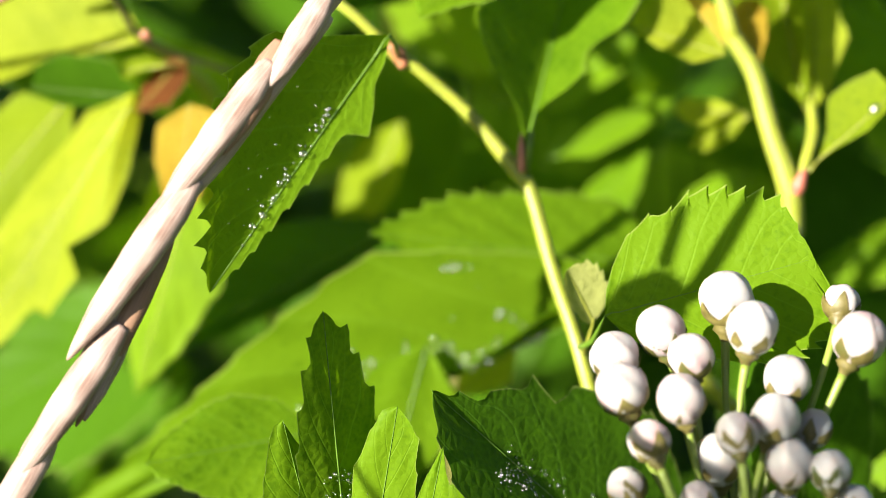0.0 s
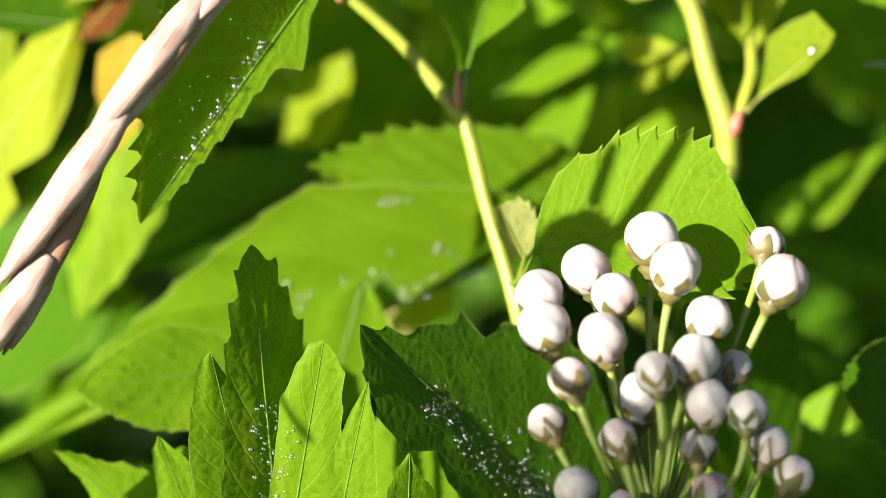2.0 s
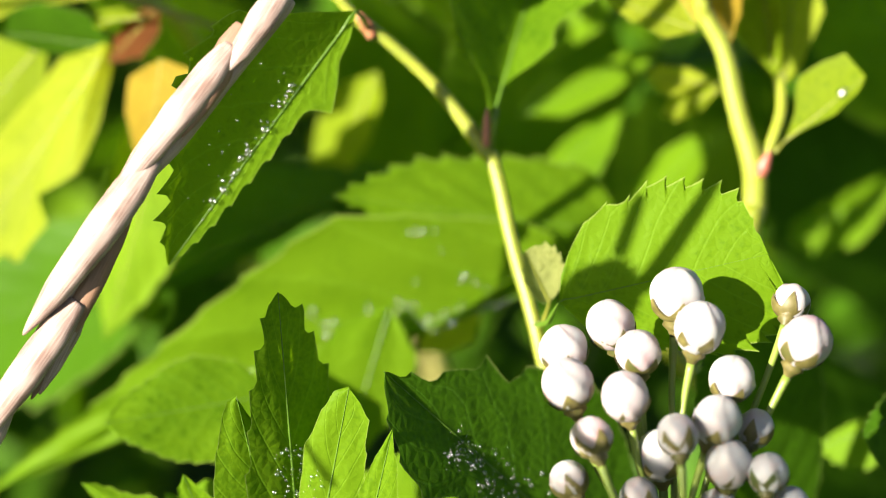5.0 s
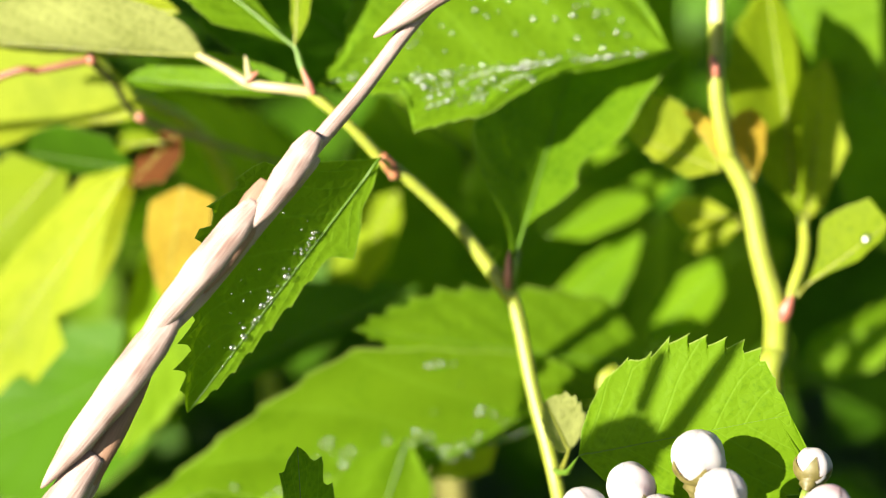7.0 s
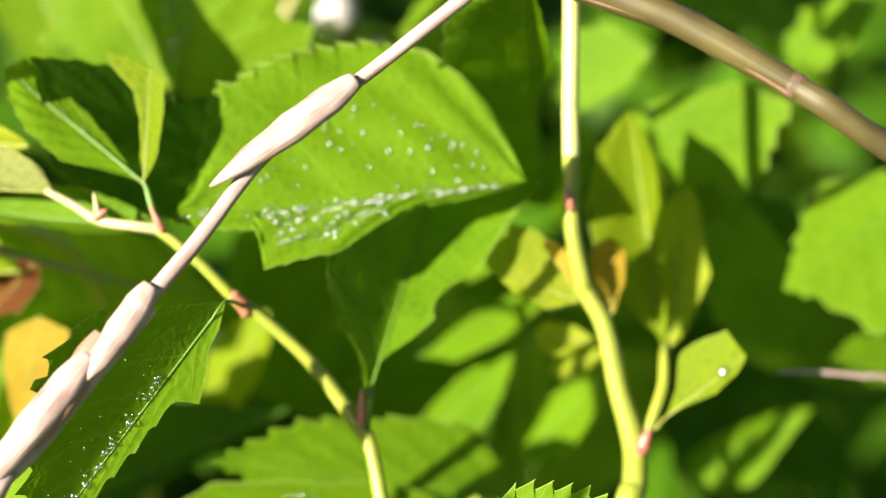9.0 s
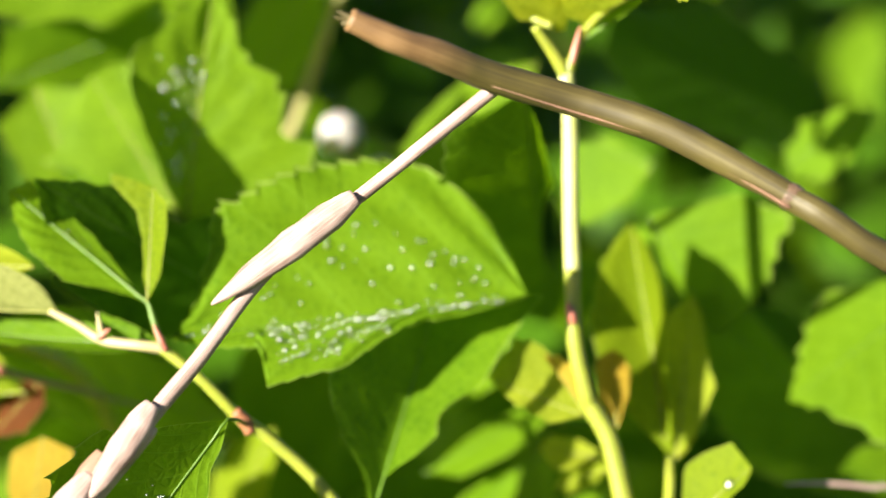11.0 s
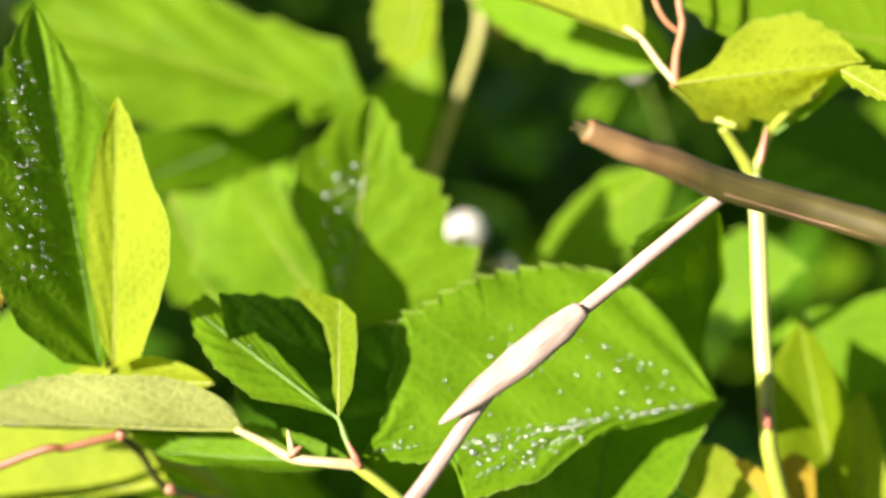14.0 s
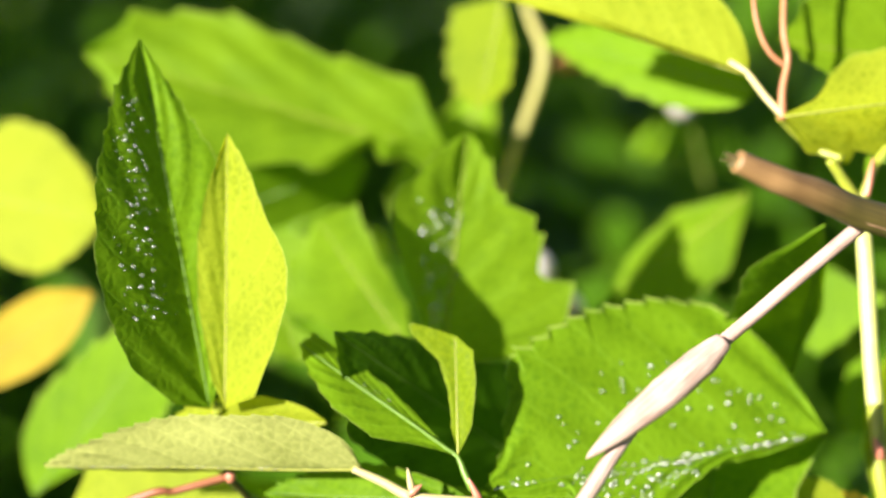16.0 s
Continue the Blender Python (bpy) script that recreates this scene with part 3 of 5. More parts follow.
    leaf(s, (-14.0, 176.7, -29.0), (-33.8, 182.8, -29.7), (-23.8, 180.8, -26.1), (-23.3, 175.6, -29.0), LEAF, seed=9, teeth=15, tooth=0.1)
    # pale leaf seen from below at the shoot's end
    leaf(s, (-24.4, 176.8, -25.4), (-54.6, 181.9, -25.9), (-35.8, 176.7, -19.2), (-36.4, 184.6, -27.3), LEAF_PALE, "leaf showing its pale grey-green underside", seed=10, teeth=18, tooth=0.05, point=0.8, stalk=[(-25.2, 176.8, -25.3)],
        dew=50, dew_zone=(0.1, 0.95, -0.08, 0.0), dew_size=(0.07, 0.16))
    leaf(s, (-27.5, 181.0, -22.1), (-42.9, 186.0, -22.9), (-35.0, 182.9, -19.7), (-35.1, 183.6, -23.9), LEAF_YOUNG, seed=11, teeth=10, tooth=0.1)
    # dark leaf shape added in place of a shadow beside the dewy leaf
    leaf(s, (-5.1, 197.4, -33.8), (-26.8, 179.9, -12.7), (-6.9, 196.0, -21.9), (-19.0, 186.2, -30.8), LEAF_SHADED, "", seed=12, sweep=0.0, ragged=0.04, teeth=10, tooth=0.05, wave=0.01, 
        outline=(((0.101, 0.82), (0.257, 1.0), (0.413, 0.82), (0.509, 0.47), (0.713, 0.51), (0.846, 0.31)), ((0.176, 0.56), (0.458, 1.0), (0.751, 0.94))))


build_arching_shoot()


# ---- the upright shoot on the right ----
def build_upright_shoot():
    s = thing("shrub_shoot", (48, 195, -300), "upright yellow-green shrub shoot with reddish buds and young leaves", "shrub shoot", "shoots of the shrub")
    part("stem", tube("stem", [(48, 195, -300), (45, 185, -180), (42, 175, -100), (33.2, 170.7, -60.2), (33.5, 172.9, -53.7), (33.2, 173.6, -49.7), (31.6, 175.2, -44.8), (30.0, 177.2, -38.7), (28.1, 178.3, -35.4),
        (27.5, 178.3, -33.7), (26.4, 179.4, -28.7), (26.1, 181.2, -22.0)],
        [2.6, 2.0, 1.6, 1.4, 1.3, 1.25, 1.05, 1.0, 0.95, 0.86, 0.84, 0.83], 12, 7, 0.05, 4), STEM_GREEN, s)
    part("stem", tube("stem", [(26.1, 181.2, -22.2), (25.9, 182.6, -17.3), (25.7, 185.5, -7.1), (25.3, 186.2, -4.4), (25.4, 186.6, -3.0)], [0.84, 0.83, 0.8, 0.9, 0.7], 12, 7, 0.05, 5), STEM_SUNLIT, s, "pale waxy upper stretch of the stem, with sun glare in its colour")
    bud_scale(s, (33.7, 172.5, -50.3), (34.6, 172.7, -47.6), 0.8, RED_BUD, "axillary_bud", "pink swollen bud")
    bud_scale(s, (26.2, 178.9, -26.8), (25.5, 179.1, -24.7), 0.55)
    part("side_twig", tube("side_twig", [(33.8, 173.1, -49.9), (35.2, 175.0, -47.2), (36.3, 177.8, -44.9), (36.6, 181.8, -42.3)], [0.5, 0.6, 0.6, 0.45], 10, 6), STEM_GREEN, s)
    leaf(s, (36.3, 174.9, -47.5), (44.0, 175.0, -40.5), (39.1, 178.0, -40.5), (41.1, 173.9, -44.1), LEAF_FRESH, "small leaf holding one round drop", seed=21, sweep=0.0, ragged=0.04, teeth=4, tooth=0.03, stalk=[(35.3, 174.1, -48.3)], dew=2, dew_zone=(0.7, 0.74, -0.05, 0.05), dew_size=(0.5, 0.6), 
        outline=(((0.25, 0.37), (0.46, 0.98), (0.656, 0.99), (0.991, 0.74)), ((0.239, 0.23), (0.559, 1.02), (0.845, 0.81))))
    # young leaves, some turning amber
    leaf(s, (27.7, 181.0, -37.5), (18.0, 184.0, -34.7), (22.8, 186.0, -31.2), (24.3, 180.5, -38.2), LEAF_YOUNG, "", seed=22, sweep=0.0, ragged=0.04, teeth=7, tooth=0.07, veins=5, quilt=0.01, 
        outline=(((0.334, 0.74), (0.722, 1.0), (0.885, 0.92), (0.981, 0.4)), ((0.267, 1.02), (0.645, 0.77))))
    leaf(s, (27.5, 180.5, -36.7), (23.8, 183.0, -31.6), (24.0, 182.5, -32.3), (26.6, 181.5, -32.5), LEAF_AMBER, "young leaf turning amber", seed=23, sweep=0.0, ragged=0.04, teeth=6, 
        outline=(((0.469, 0.77), (0.88, 1.12)), ((0.237, 0.71), (0.592, 1.0), (0.85, 0.64))))
    leaf(s, (31.4, 184.0, -40.1), (31.1, 188.0, -32.9), (29.0, 187.0, -34.3), (32.7, 185.0, -34.2), LEAF_AMBER, "", seed=33, sweep=0.0, ragged=0.04, teeth=6, 
        outline=(((0.359, 0.92), (0.796, 1.01), (0.943, 0.58)), ((0.332, 0.73), (0.681, 1.01), (0.923, 0.47))))
    leaf(s, (37.4, 188.0, -44.8), (33.6, 199.0, -22.1), (28.7, 192.5, -31.1), (36.4, 190.0, -26.4), LEAF_FRESH, "young yellow-green leaf glowing in the sun", seed=24, sweep=0.0, ragged=0.04, teeth=9, tooth=0.04, veins=5, quilt=0.004, stalk=[(36.3, 180.3, -43.7)], 
        outline=(((0.159, 0.51), (0.362, 0.99), (0.603, 0.99), (0.839, 0.63), (0.953, 0.22)), ((0.158, 0.43), (0.385, 0.74), (0.681, 1.01), (0.893, 0.59))))
    leaf(s, (31.4, 189.0, -45.7), (23.7, 192.0, -45.8), (28.0, 192.0, -44.6), (25.0, 188.5, -46.6), LEAF_YOUNG, "", seed=25, sweep=0.0, ragged=0.04, teeth=5, tooth=0.06, 
        outline=(((0.517, 0.97), (0.902, 0.87)), ((0.285, 0.9), (0.695, 1.02))))
    leaf(s, (38.2, 187.5, -45.1), (40.5, 198.0, -30.0), (36.0, 194.0, -35.9), (42.4, 190.0, -37.7), LEAF_YOUNG, "", seed=26, sweep=0.0, ragged=0.04, teeth=7, tooth=0.04, veins=5, quilt=0.004, 
        outline=(((0.183, 0.61), (0.586, 1.01), (0.839, 0.75)), ((0.097, 0.38), (0.267, 0.65), (0.429, 0.99), (0.541, 0.73), (0.857, 0.36))))
    leaf(s, (31.1, 186.0, -45.4), (25.4, 191.0, -50.0), (29.1, 190.0, -45.8), (29.7, 188.0, -48.3), LEAF_YOUNG, "", seed=27, sweep=0.0, ragged=0.04, teeth=5, 
        outline=(((0.423, 1.0), (0.808, 0.96)), ((0.399, 0.99), (0.87, 0.92))))
    # the fork at the top
    part("twig", tube("twig", [(25.4, 186.4, -3.6), (23.6, 186.4, -0.7), (22.1, 186.1, 1.5)], [0.7, 0.55, 0.5], 10, 6), STEM_GREEN, s)
    part("twig", tube("twig", [(25.4, 186.4, -3.5), (26.2, 186.8, -1.1), (27.5, 187.6, 1.3), (30.3, 188.8, 3.5), (33.7, 189.7, 4.7)], [0.6, 0.5, 0.45, 0.42, 0.3], 10, 6), STEM_GREEN, s)
    bud_scale(s, (25.8, 185.8, -2.1), (26.6, 186.8, 1.5), 0.42, RED_BUD, "axillary_bud", "slender pink bud")
    leaf(s, (17.5, 186.7, 5.8), (35.1, 184.0, 8.1), (29.4, 192.0, 11.9), (24.8, 190.7, -0.2), LEAF_YOUNG, "yellow-green leaf glowing in the sun", seed=28, sweep=0.0, ragged=0.04, teeth=10, tooth=0.06, wave=0.03, veins=4, quilt=0.012, 
        outline=(((0.186, 0.27), (0.274, 0.69), (0.405, 0.99), (0.651, 1.0), (0.789, 0.7), (0.921, 0.33)), ((0.11, 0.67), (0.229, 0.78), (0.321, 1.0), (0.359, 0.74), (0.503, 0.88), (0.63, 0.58), (0.785, 0.26), (0.919, 0.05))))
    leaf(s, (26.8, 190.2, -0.9), (35.6, 188.0, 6.1), (30.0, 190.9, 5.6), (31.9, 188.4, 3.1), LEAF, seed=29, teeth=7, tooth=0.06)
    leaf(s, (32.3, 181.8, 7.7), (36.1, 178.4, 5.5), (33.7, 180.7, 5.9), (35.7, 180.2, 7.8), LEAF_YOUNG, seed=30, teeth=4, tooth=0.35, point=0.5)
    # thin pink flower stalk and the leaf above it
    part("flower_stalk", tube("flower_stalk", [(17.6, 187.6, 5.3), (17.8, 188.7, 8.1), (18.5, 189.7, 11.0), (18.2, 190.6, 13.9), (19.0, 193.6, 19.8), (19.8, 195.4, 25.2)], [0.5, 0.4, 0.36, 0.34, 0.3, 0.25], 8, 5), STEM_RED, s, "thin pinkish flower stalk")
    part("flower_stalk", tube("flower_stalk", [(18.3, 189.5, 10.3), (16.9, 189.8, 11.4), (15.9, 190.4, 13.3), (15.4, 191.3, 15.9), (15.6, 193.6, 19.8)], [0.3, 0.28, 0.27, 0.26, 0.22], 8, 5), STEM_RED, s)
    part("flower_stalk", tube("flower_stalk", [(17.7, 187.7, 5.7), (16.2, 189.0, 7.4), (14.6, 190.3, 9.6), (13.1, 191.6, 10.6)], [0.4, 0.36, 0.33, 0.3], 8, 5), STEM_PALE, s)
    leaf(s, (14.8, 190.2, 9.3), (-8.8, 203.1, 16.6), (8.3, 200.0, 20.1), (8.7, 191.1, 12.1), LEAF_YOUNG, seed=31, teeth=9)
    leaf(s, (20.8, 210.4, 5.1), (-0.5, 229.9, 8.9), (12.6, 220.2, 11.7), (12.2, 217.3, 2.7), LEAF, seed=32, teeth=9)
    part("petiole", tube("petiole", [(23.9, 188.1, 1.2), (21.0, 190.0, 2.3), (17.5, 188.4, 5.5)], [0.4, 0.4, 0.45], 8, 5), STEM_GREEN, s)


build_upright_shoot()


# ---- reddish twig at the left ----
def build_red_twig():
    s = thing("shrub_shoot", (-110, 200, -300), "reddish shrub twig with yellow-green leaves in the sun", "shrub shoot", "shoots of the shrub")
    part("stem", tube("stem", [(-110, 200, -300), (-100, 197, -140), (-85, 192, -50), (-48.8, 182.5, -30.7), (-42.2, 182.0, -28.8), (-37.3, 182.4, -27.7)],
        [2.0, 1.5, 1.0, 0.42, 0.38, 0.42], 9, 6, 0.05, 8), STEM_RED_SHADED, s)
    part("twig", tube("twig", [(-37.3, 182.4, -27.7), (-35.6, 185.5, -31.0), (-33.5, 188.2, -35.7), (-26.1, 193.1, -40.0), (-19.5, 198.1, -44.0)], [0.45, 0.4, 0.4, 0.3, 0.2], 8, 5), STEM_DARK, s)
    bud_scale(s, (-36.9, 181.8, -28.0), (-37.1, 182.1, -26.5), 0.6, RED_BUD)
    bud_scale(s, (-33.1, 184.5, -34.1), (-32.1, 184.3, -34.8), 0.6, RED_BUD)
    leaf(s, (-34.9, 191.0, -42.5), (-50.9, 193.0, -41.1), (-43.0, 190.0, -37.2), (-44.4, 194.0, -43.7), LEAF_SHADED, "", seed=41, sweep=0.0, ragged=0.04, teeth=7, tooth=0.02, 
        outline=(((0.166, 0.89), (0.512, 1.0), (0.77, 0.54)), ((0.224, 0.69), (0.597, 1.02), (0.856, 0.45))))
    leaf(s, (-35.2, 190.0, -42.0), (-56.9, 186.0, -71.8), (-46.8, 194.0, -49.2), (-41.1, 183.0, -60.3), LEAF_YOUNG, "", seed=42, sweep=0.0, veins=4, quilt=0.01, ragged=0.04, teeth=5, tooth=0.02, wave=0.04, 
        outline=(((0.139, 0.81), (0.328, 1.01), (0.597, 0.97), (0.829, 0.78)), ((0.196, 0.52), (0.355, 0.84), (0.496, 0.49), (0.511, 1.0), (0.677, 0.91), (0.696, 0.54), (0.849, 0.36))))
    leaf(s, (-43.7, 197.0, -43.1), (-58.9, 194.0, -59.6), (-58.1, 200.0, -49.8), (-51.5, 193.0, -59.5), LEAF_FRESH, "", seed=43, sweep=0.0, ragged=0.04, teeth=7, tooth=0.04, 
        outline=(((0.214, 0.81), (0.624, 1.0)), ((0.203, 0.71), (0.782, 1.0), (0.921, 0.53))))
    leaf(s, (-33.5, 190.0, -35.9), (-56.6, 196.0, -40.3), (-44.5, 198.0, -28.9), (-50.0, 190.0, -39.8), LEAF_YOUNG, "", seed=44, sweep=0.0, ragged=0.04, teeth=8, tooth=0.03, 
        outline=(((0.115, 0.42), (0.459, 1.0), (0.818, 0.9)), ((0.164, 0.17), (0.493, 0.37), (0.676, 1.0))))
    leaf(s, (-28.7, 185.0, -42.0), (-30.8, 183.0, -54.9), (-32.8, 187.0, -44.7), (-25.4, 182.0, -46.6), LEAF_AMBER, "amber leaf in the sun", seed=45, sweep=0.0, ragged=0.04, teeth=6, tooth=0.03, 
        outline=(((0.226, 1.01), (0.512, 0.98), (0.806, 0.49)), ((0.009, 0.92), (0.33, 1.0), (0.761, 0.48))))
    leaf(s, (-30.0, 192.0, -38.2), (-35.3, 189.0, -43.8), (-32.7, 193.0, -38.9), (-31.4, 188.0, -42.7), LEAF_RUST, "withered rust-red leaf", seed=48, sweep=0.0, ragged=0.04, teeth=5, 
        outline=(((0.222, 0.99), (0.674, 0.98)), ((0.231, 0.92), (0.653, 1.02))))
    leaf(s, (-31.2, 189.0, -38.6), (-37.5, 191.0, -39.7), (-33.9, 191.0, -37.8), (-35.9, 189.0, -40.0), LEAF_FRESH, "", seed=49, sweep=0.0, ragged=0.04, teeth=5, 
        outline=(((0.455, 0.98), (0.817, 0.77)), ((0.399, 0.26), (0.703, 0.98))))
    leaf(s, (-6.8, 206.0, -49.5), (-12.9, 204.0, -63.8), (-15.5, 208.0, -58.5), (-7.6, 202.0, -56.7), LEAF_FRESH, "", seed=47, sweep=0.0, ragged=0.04, teeth=6, tooth=0.04, quilt=0.01, 
        outline=(((0.255, 0.87), (0.724, 1.01), (0.917, 0.72)), ((0.161, 0.75), (0.47, 0.99), (0.817, 0.52))))
    leaf(s, (-28.9, 189.0, -48.7), (-37.4, 186.0, -75.7), (-37.1, 192.0, -59.5), (-26.3, 186.0, -62.5), LEAF_LIME, "", seed=38, sweep=0.0, ragged=0.04, teeth=7, tooth=0.05, quilt=0.008, wave=0.03, 
        outline=(((0.142, 0.86), (0.437, 1.0), (0.769, 0.67)), ((0.14, 0.75), (0.445, 1.0), (0.764, 0.55))))
    leaf(s, (-38.0, 210.0, -75.7), (-57.7, 208.0, -91.9), (-53.3, 213.0, -79.0), (-34.9, 206.0, -81.8), LEAF_LIME, "", seed=39, sweep=0.0, ragged=0.04, teeth=7, tooth=0.06, 
        outline=(((0.19, 0.82), (0.535, 1.0)), ((0.069, 1.0), (0.521, 1.0), (0.916, 0.69))))


build_red_twig()


# ---- large blurred leaves low in the middle ----
def build_low_shoot():
    s = thing("shrub_shoot", (60, 215, -300), "low shrub shoot with broad dewy green leaves", "shrub shoot", "shoots of the shrub")
    part("stem", tube("stem", [(60, 215, -300), (50, 200, -180), (42, 188, -100), (18.6, 179.6, -65.5), (18.1, 180.3, -59.9)], [2.4, 1.8, 1.3, 0.8, 0.6], 10, 6), STEM_GREEN, s)
    leaf(s, (22.3, 184.0, -61.3), (-9.8, 176.0, -54.2), (11.2, 186.0, -53.3), (4.9, 179.0, -63.3), LEAF, "", seed=51, sweep=0.0, ragged=0.04, teeth=11, tooth=0.12, wave=0.015, quilt=0.005, dew=40, dew_zone=(0.2, 0.75, 0.3, 0.98), dew_size=(0.15, 0.36), dew_power=2.0, 
        outline=(((0.153, 0.97), (0.348, 1.0), (0.54, 0.9), (0.727, 0.75), (0.837, 0.46), (0.926, 0.23)), ((0.125, 0.96), (0.509, 1.0), (0.803, 0.46), (0.92, 0.17))))
    leaf(s, (19.6, 181.0, -63.5), (-48.0, 172.0, -87.6), (-10.1, 176.4, -55.8), (-22.4, 174.7, -74.0), LEAF, "large green leaf scattered with dewdrops", seed=52, sweep=0.0, ragged=0.04, teeth=14, tooth=0.03, wave=0.03, quilt=0.006, veins=7, dew=120, dew_zone=(0.15, 0.6, -0.5, 0.3), dew_size=(0.16, 0.4), dew_power=2.0, 
        outline=(((0.092, 0.43), (0.239, 0.78), (0.356, 1.0), (0.411, 0.93), (0.504, 0.79), (0.608, 0.63), (0.823, 0.29), (0.927, 0.16)), ((0.143, 0.88), (0.309, 0.05), (0.471, 0.84), (0.602, 1.01), (0.768, 0.51), (0.895, 0.17))))
    leaf(s, (-3.9, 201.3, -59.9), (-39.9, 191.4, -74.4), (-28.9, 206.2, -64.3), (-21.6, 198.1, -70.0), LEAF_SHADED, seed=53, teeth=12, tooth=0.13, dew=60, dew_zone=(0.2, 0.85, -0.6, 0.6), dew_size=(0.1, 0.24))
    leaf(s, (-33.6, 209.9, -72.4), (-63.5, 207.2, -87.1), (-52.3, 215.7, -74.0), (-44.5, 196.5, -87.8), LEAF_SHADED, seed=57, teeth=10, tooth=0.1)
    leaf(s, (-15.0, 163.0, -70.7), (-31.3, 157.0, -71.1), (-23.4, 164.0, -66.9), (-21.2, 157.0, -75.4), LEAF, "", seed=54, sweep=0.0, ragged=0.04, teeth=11, tooth=0.05, 
        outline=(((0.178, 0.77), (0.429, 1.0), (0.581, 0.93), (0.89, 0.37)), ((0.13, 0.97), (0.461, 1.01), (0.675, 0.82), (0.846, 0.49), (0.944, 0.27))))
    leaf(s, (-4.1, 176.0, -66.7), (-9.5, 168.0, -83.4), (-12.9, 171.5, -71.2), (-1.1, 174.8, -72.0), LEAF, "", seed=55, sweep=0.0, ragged=0.04, teeth=7, tooth=0.06, 
        outline=(((0.169, 0.68), (0.428, 1.0), (0.702, 0.86)), ((0.222, 0.99), (0.548, 0.98))))
    leaf(s, (5.8, 184.0, -70.1), (-1.5, 184.0, -75.9), (1.1, 186.0, -71.5), (4.9, 182.0, -73.7), LEAF_YOUNG, "", seed=56, sweep=0.0, ragged=0.04, teeth=7, tooth=0.06, 
        outline=(((0.493, 0.99), (0.8, 0.72)), ((0.318, 1.0), (0.691, 0.68))))


build_low_shoot()


# ---- lobed leaves at the bottom ----
def build_lobed_shoot():
    s = thing("shrub_shoot", (-12, 150, -300), "short leafy shoot with deeply lobed dew-sprinkled leaves", "shrub shoot", "shoots of the shrub")
    part("stem", tube("stem", [(-12, 150, -300), (-11, 145, -180), (-10.5, 139.3, -92.2), (-11.2, 141.6, -82.0)], [2.0, 1.4, 0.9, 0.7], 10, 6), STEM_GREEN, s)
    leaf(s, (-10.9, 143.5, -81.5), (-12.4, 146.0, -52.0), (-15.5, 140.3, -75.1), (-7.5, 148.9, -65.7), LEAF, "narrow upright middle lobe of a cut leaf, half dark", seed=61, sweep=0.0, veins=6, ragged=0.04, teeth=8, tooth=0.14, wave=0.012, quilt=0.003, rib=0.16, dew=170, dew_zone=(0.2, 0.5, -0.5, 0.7), dew_size=(0.05, 0.22), stalk=[(-10.9, 141.2, -89.7)], 
        outline=(((0.215, 1.01), (0.527, 0.73), (0.632, 0.7), (0.792, 0.54), (0.832, 0.46), (0.863, 0.38), (0.955, 0.28), (0.981, 0.1)), ((0.1, 0.77), (0.54, 1.0), (0.621, 0.87), (0.697, 0.83), (0.777, 0.66), (0.819, 0.55), (0.899, 0.44), (0.959, 0.21))))
    leaf(s, (-10.4, 141.5, -82.7), (-6.1, 143.5, -60.1), (-10.2, 143.0, -65.8), (-3.3, 141.5, -76.9), LEAF, "bright side lobe of the cut leaf", seed=62, sweep=0.0, ragged=0.04, teeth=6, tooth=0.05, wave=0.02, quilt=0.003, dew=45, dew_zone=(0.3, 0.65, -0.95, -0.2), dew_size=(0.05, 0.2), 
        outline=(((0.275, 0.8), (0.561, 0.91), (0.724, 1.0), (0.87, 0.72), (0.969, 0.45)), ((0.303, 1.01), (0.523, 0.64), (0.679, 0.47), (0.885, 0.38), (0.937, 0.27))))
    leaf(s, (-6.5, 141.8, -83.5), (-2.2, 142.3, -63.5), (-8.5, 142.5, -77.4), (-1.4, 141.0, -76.7), LEAF, "outer lobe of the cut leaf", seed=64, sweep=0.0, ragged=0.04, teeth=5, tooth=0.04, wave=0.02, quilt=0.003, 
        outline=(((0.27, 0.99), (0.57, 0.61), (0.751, 0.42), (0.906, 0.19)), ((0.378, 0.98), (0.633, 0.58), (0.85, 0.3))))
    leaf(s, (-12.3, 142.5, -82.1), (-16.3, 144.5, -61.6), (-17.9, 141.0, -75.4), (-11.6, 146.6, -70.3), LEAF, "side lobe of the cut leaf", seed=63, sweep=0.0, ragged=0.04, teeth=5, tooth=0.03, wave=0.015, quilt=0.002, dew=150, dew_zone=(0.3, 0.75, 0.2, 0.95), dew_size=(0.05, 0.24), 
        outline=(((0.355, 1.01), (0.583, 0.89), (0.798, 0.66), (0.816, 0.56), (0.931, 0.37), (0.988, 0.18)), ((0.201, 0.79), (0.562, 0.99), (0.721, 0.66), (0.819, 0.41), (0.908, 0.2))))
    leaf(s, (-16.3, 144.0, -86.6), (-22.0, 147.0, -70.9), (-21.3, 144.0, -81.8), (-14.1, 146.5, -79.6), LEAF, "", seed=65, sweep=0.0, ragged=0.04, teeth=5, tooth=0.04, wave=0.015, 
        outline=(((0.363, 1.0), (0.607, 0.74), (0.887, 0.36), (0.945, 0.33), (0.955, 0.17)), ((0.364, 0.99), (0.544, 0.64), (0.774, 0.42), (0.903, 0.19))))
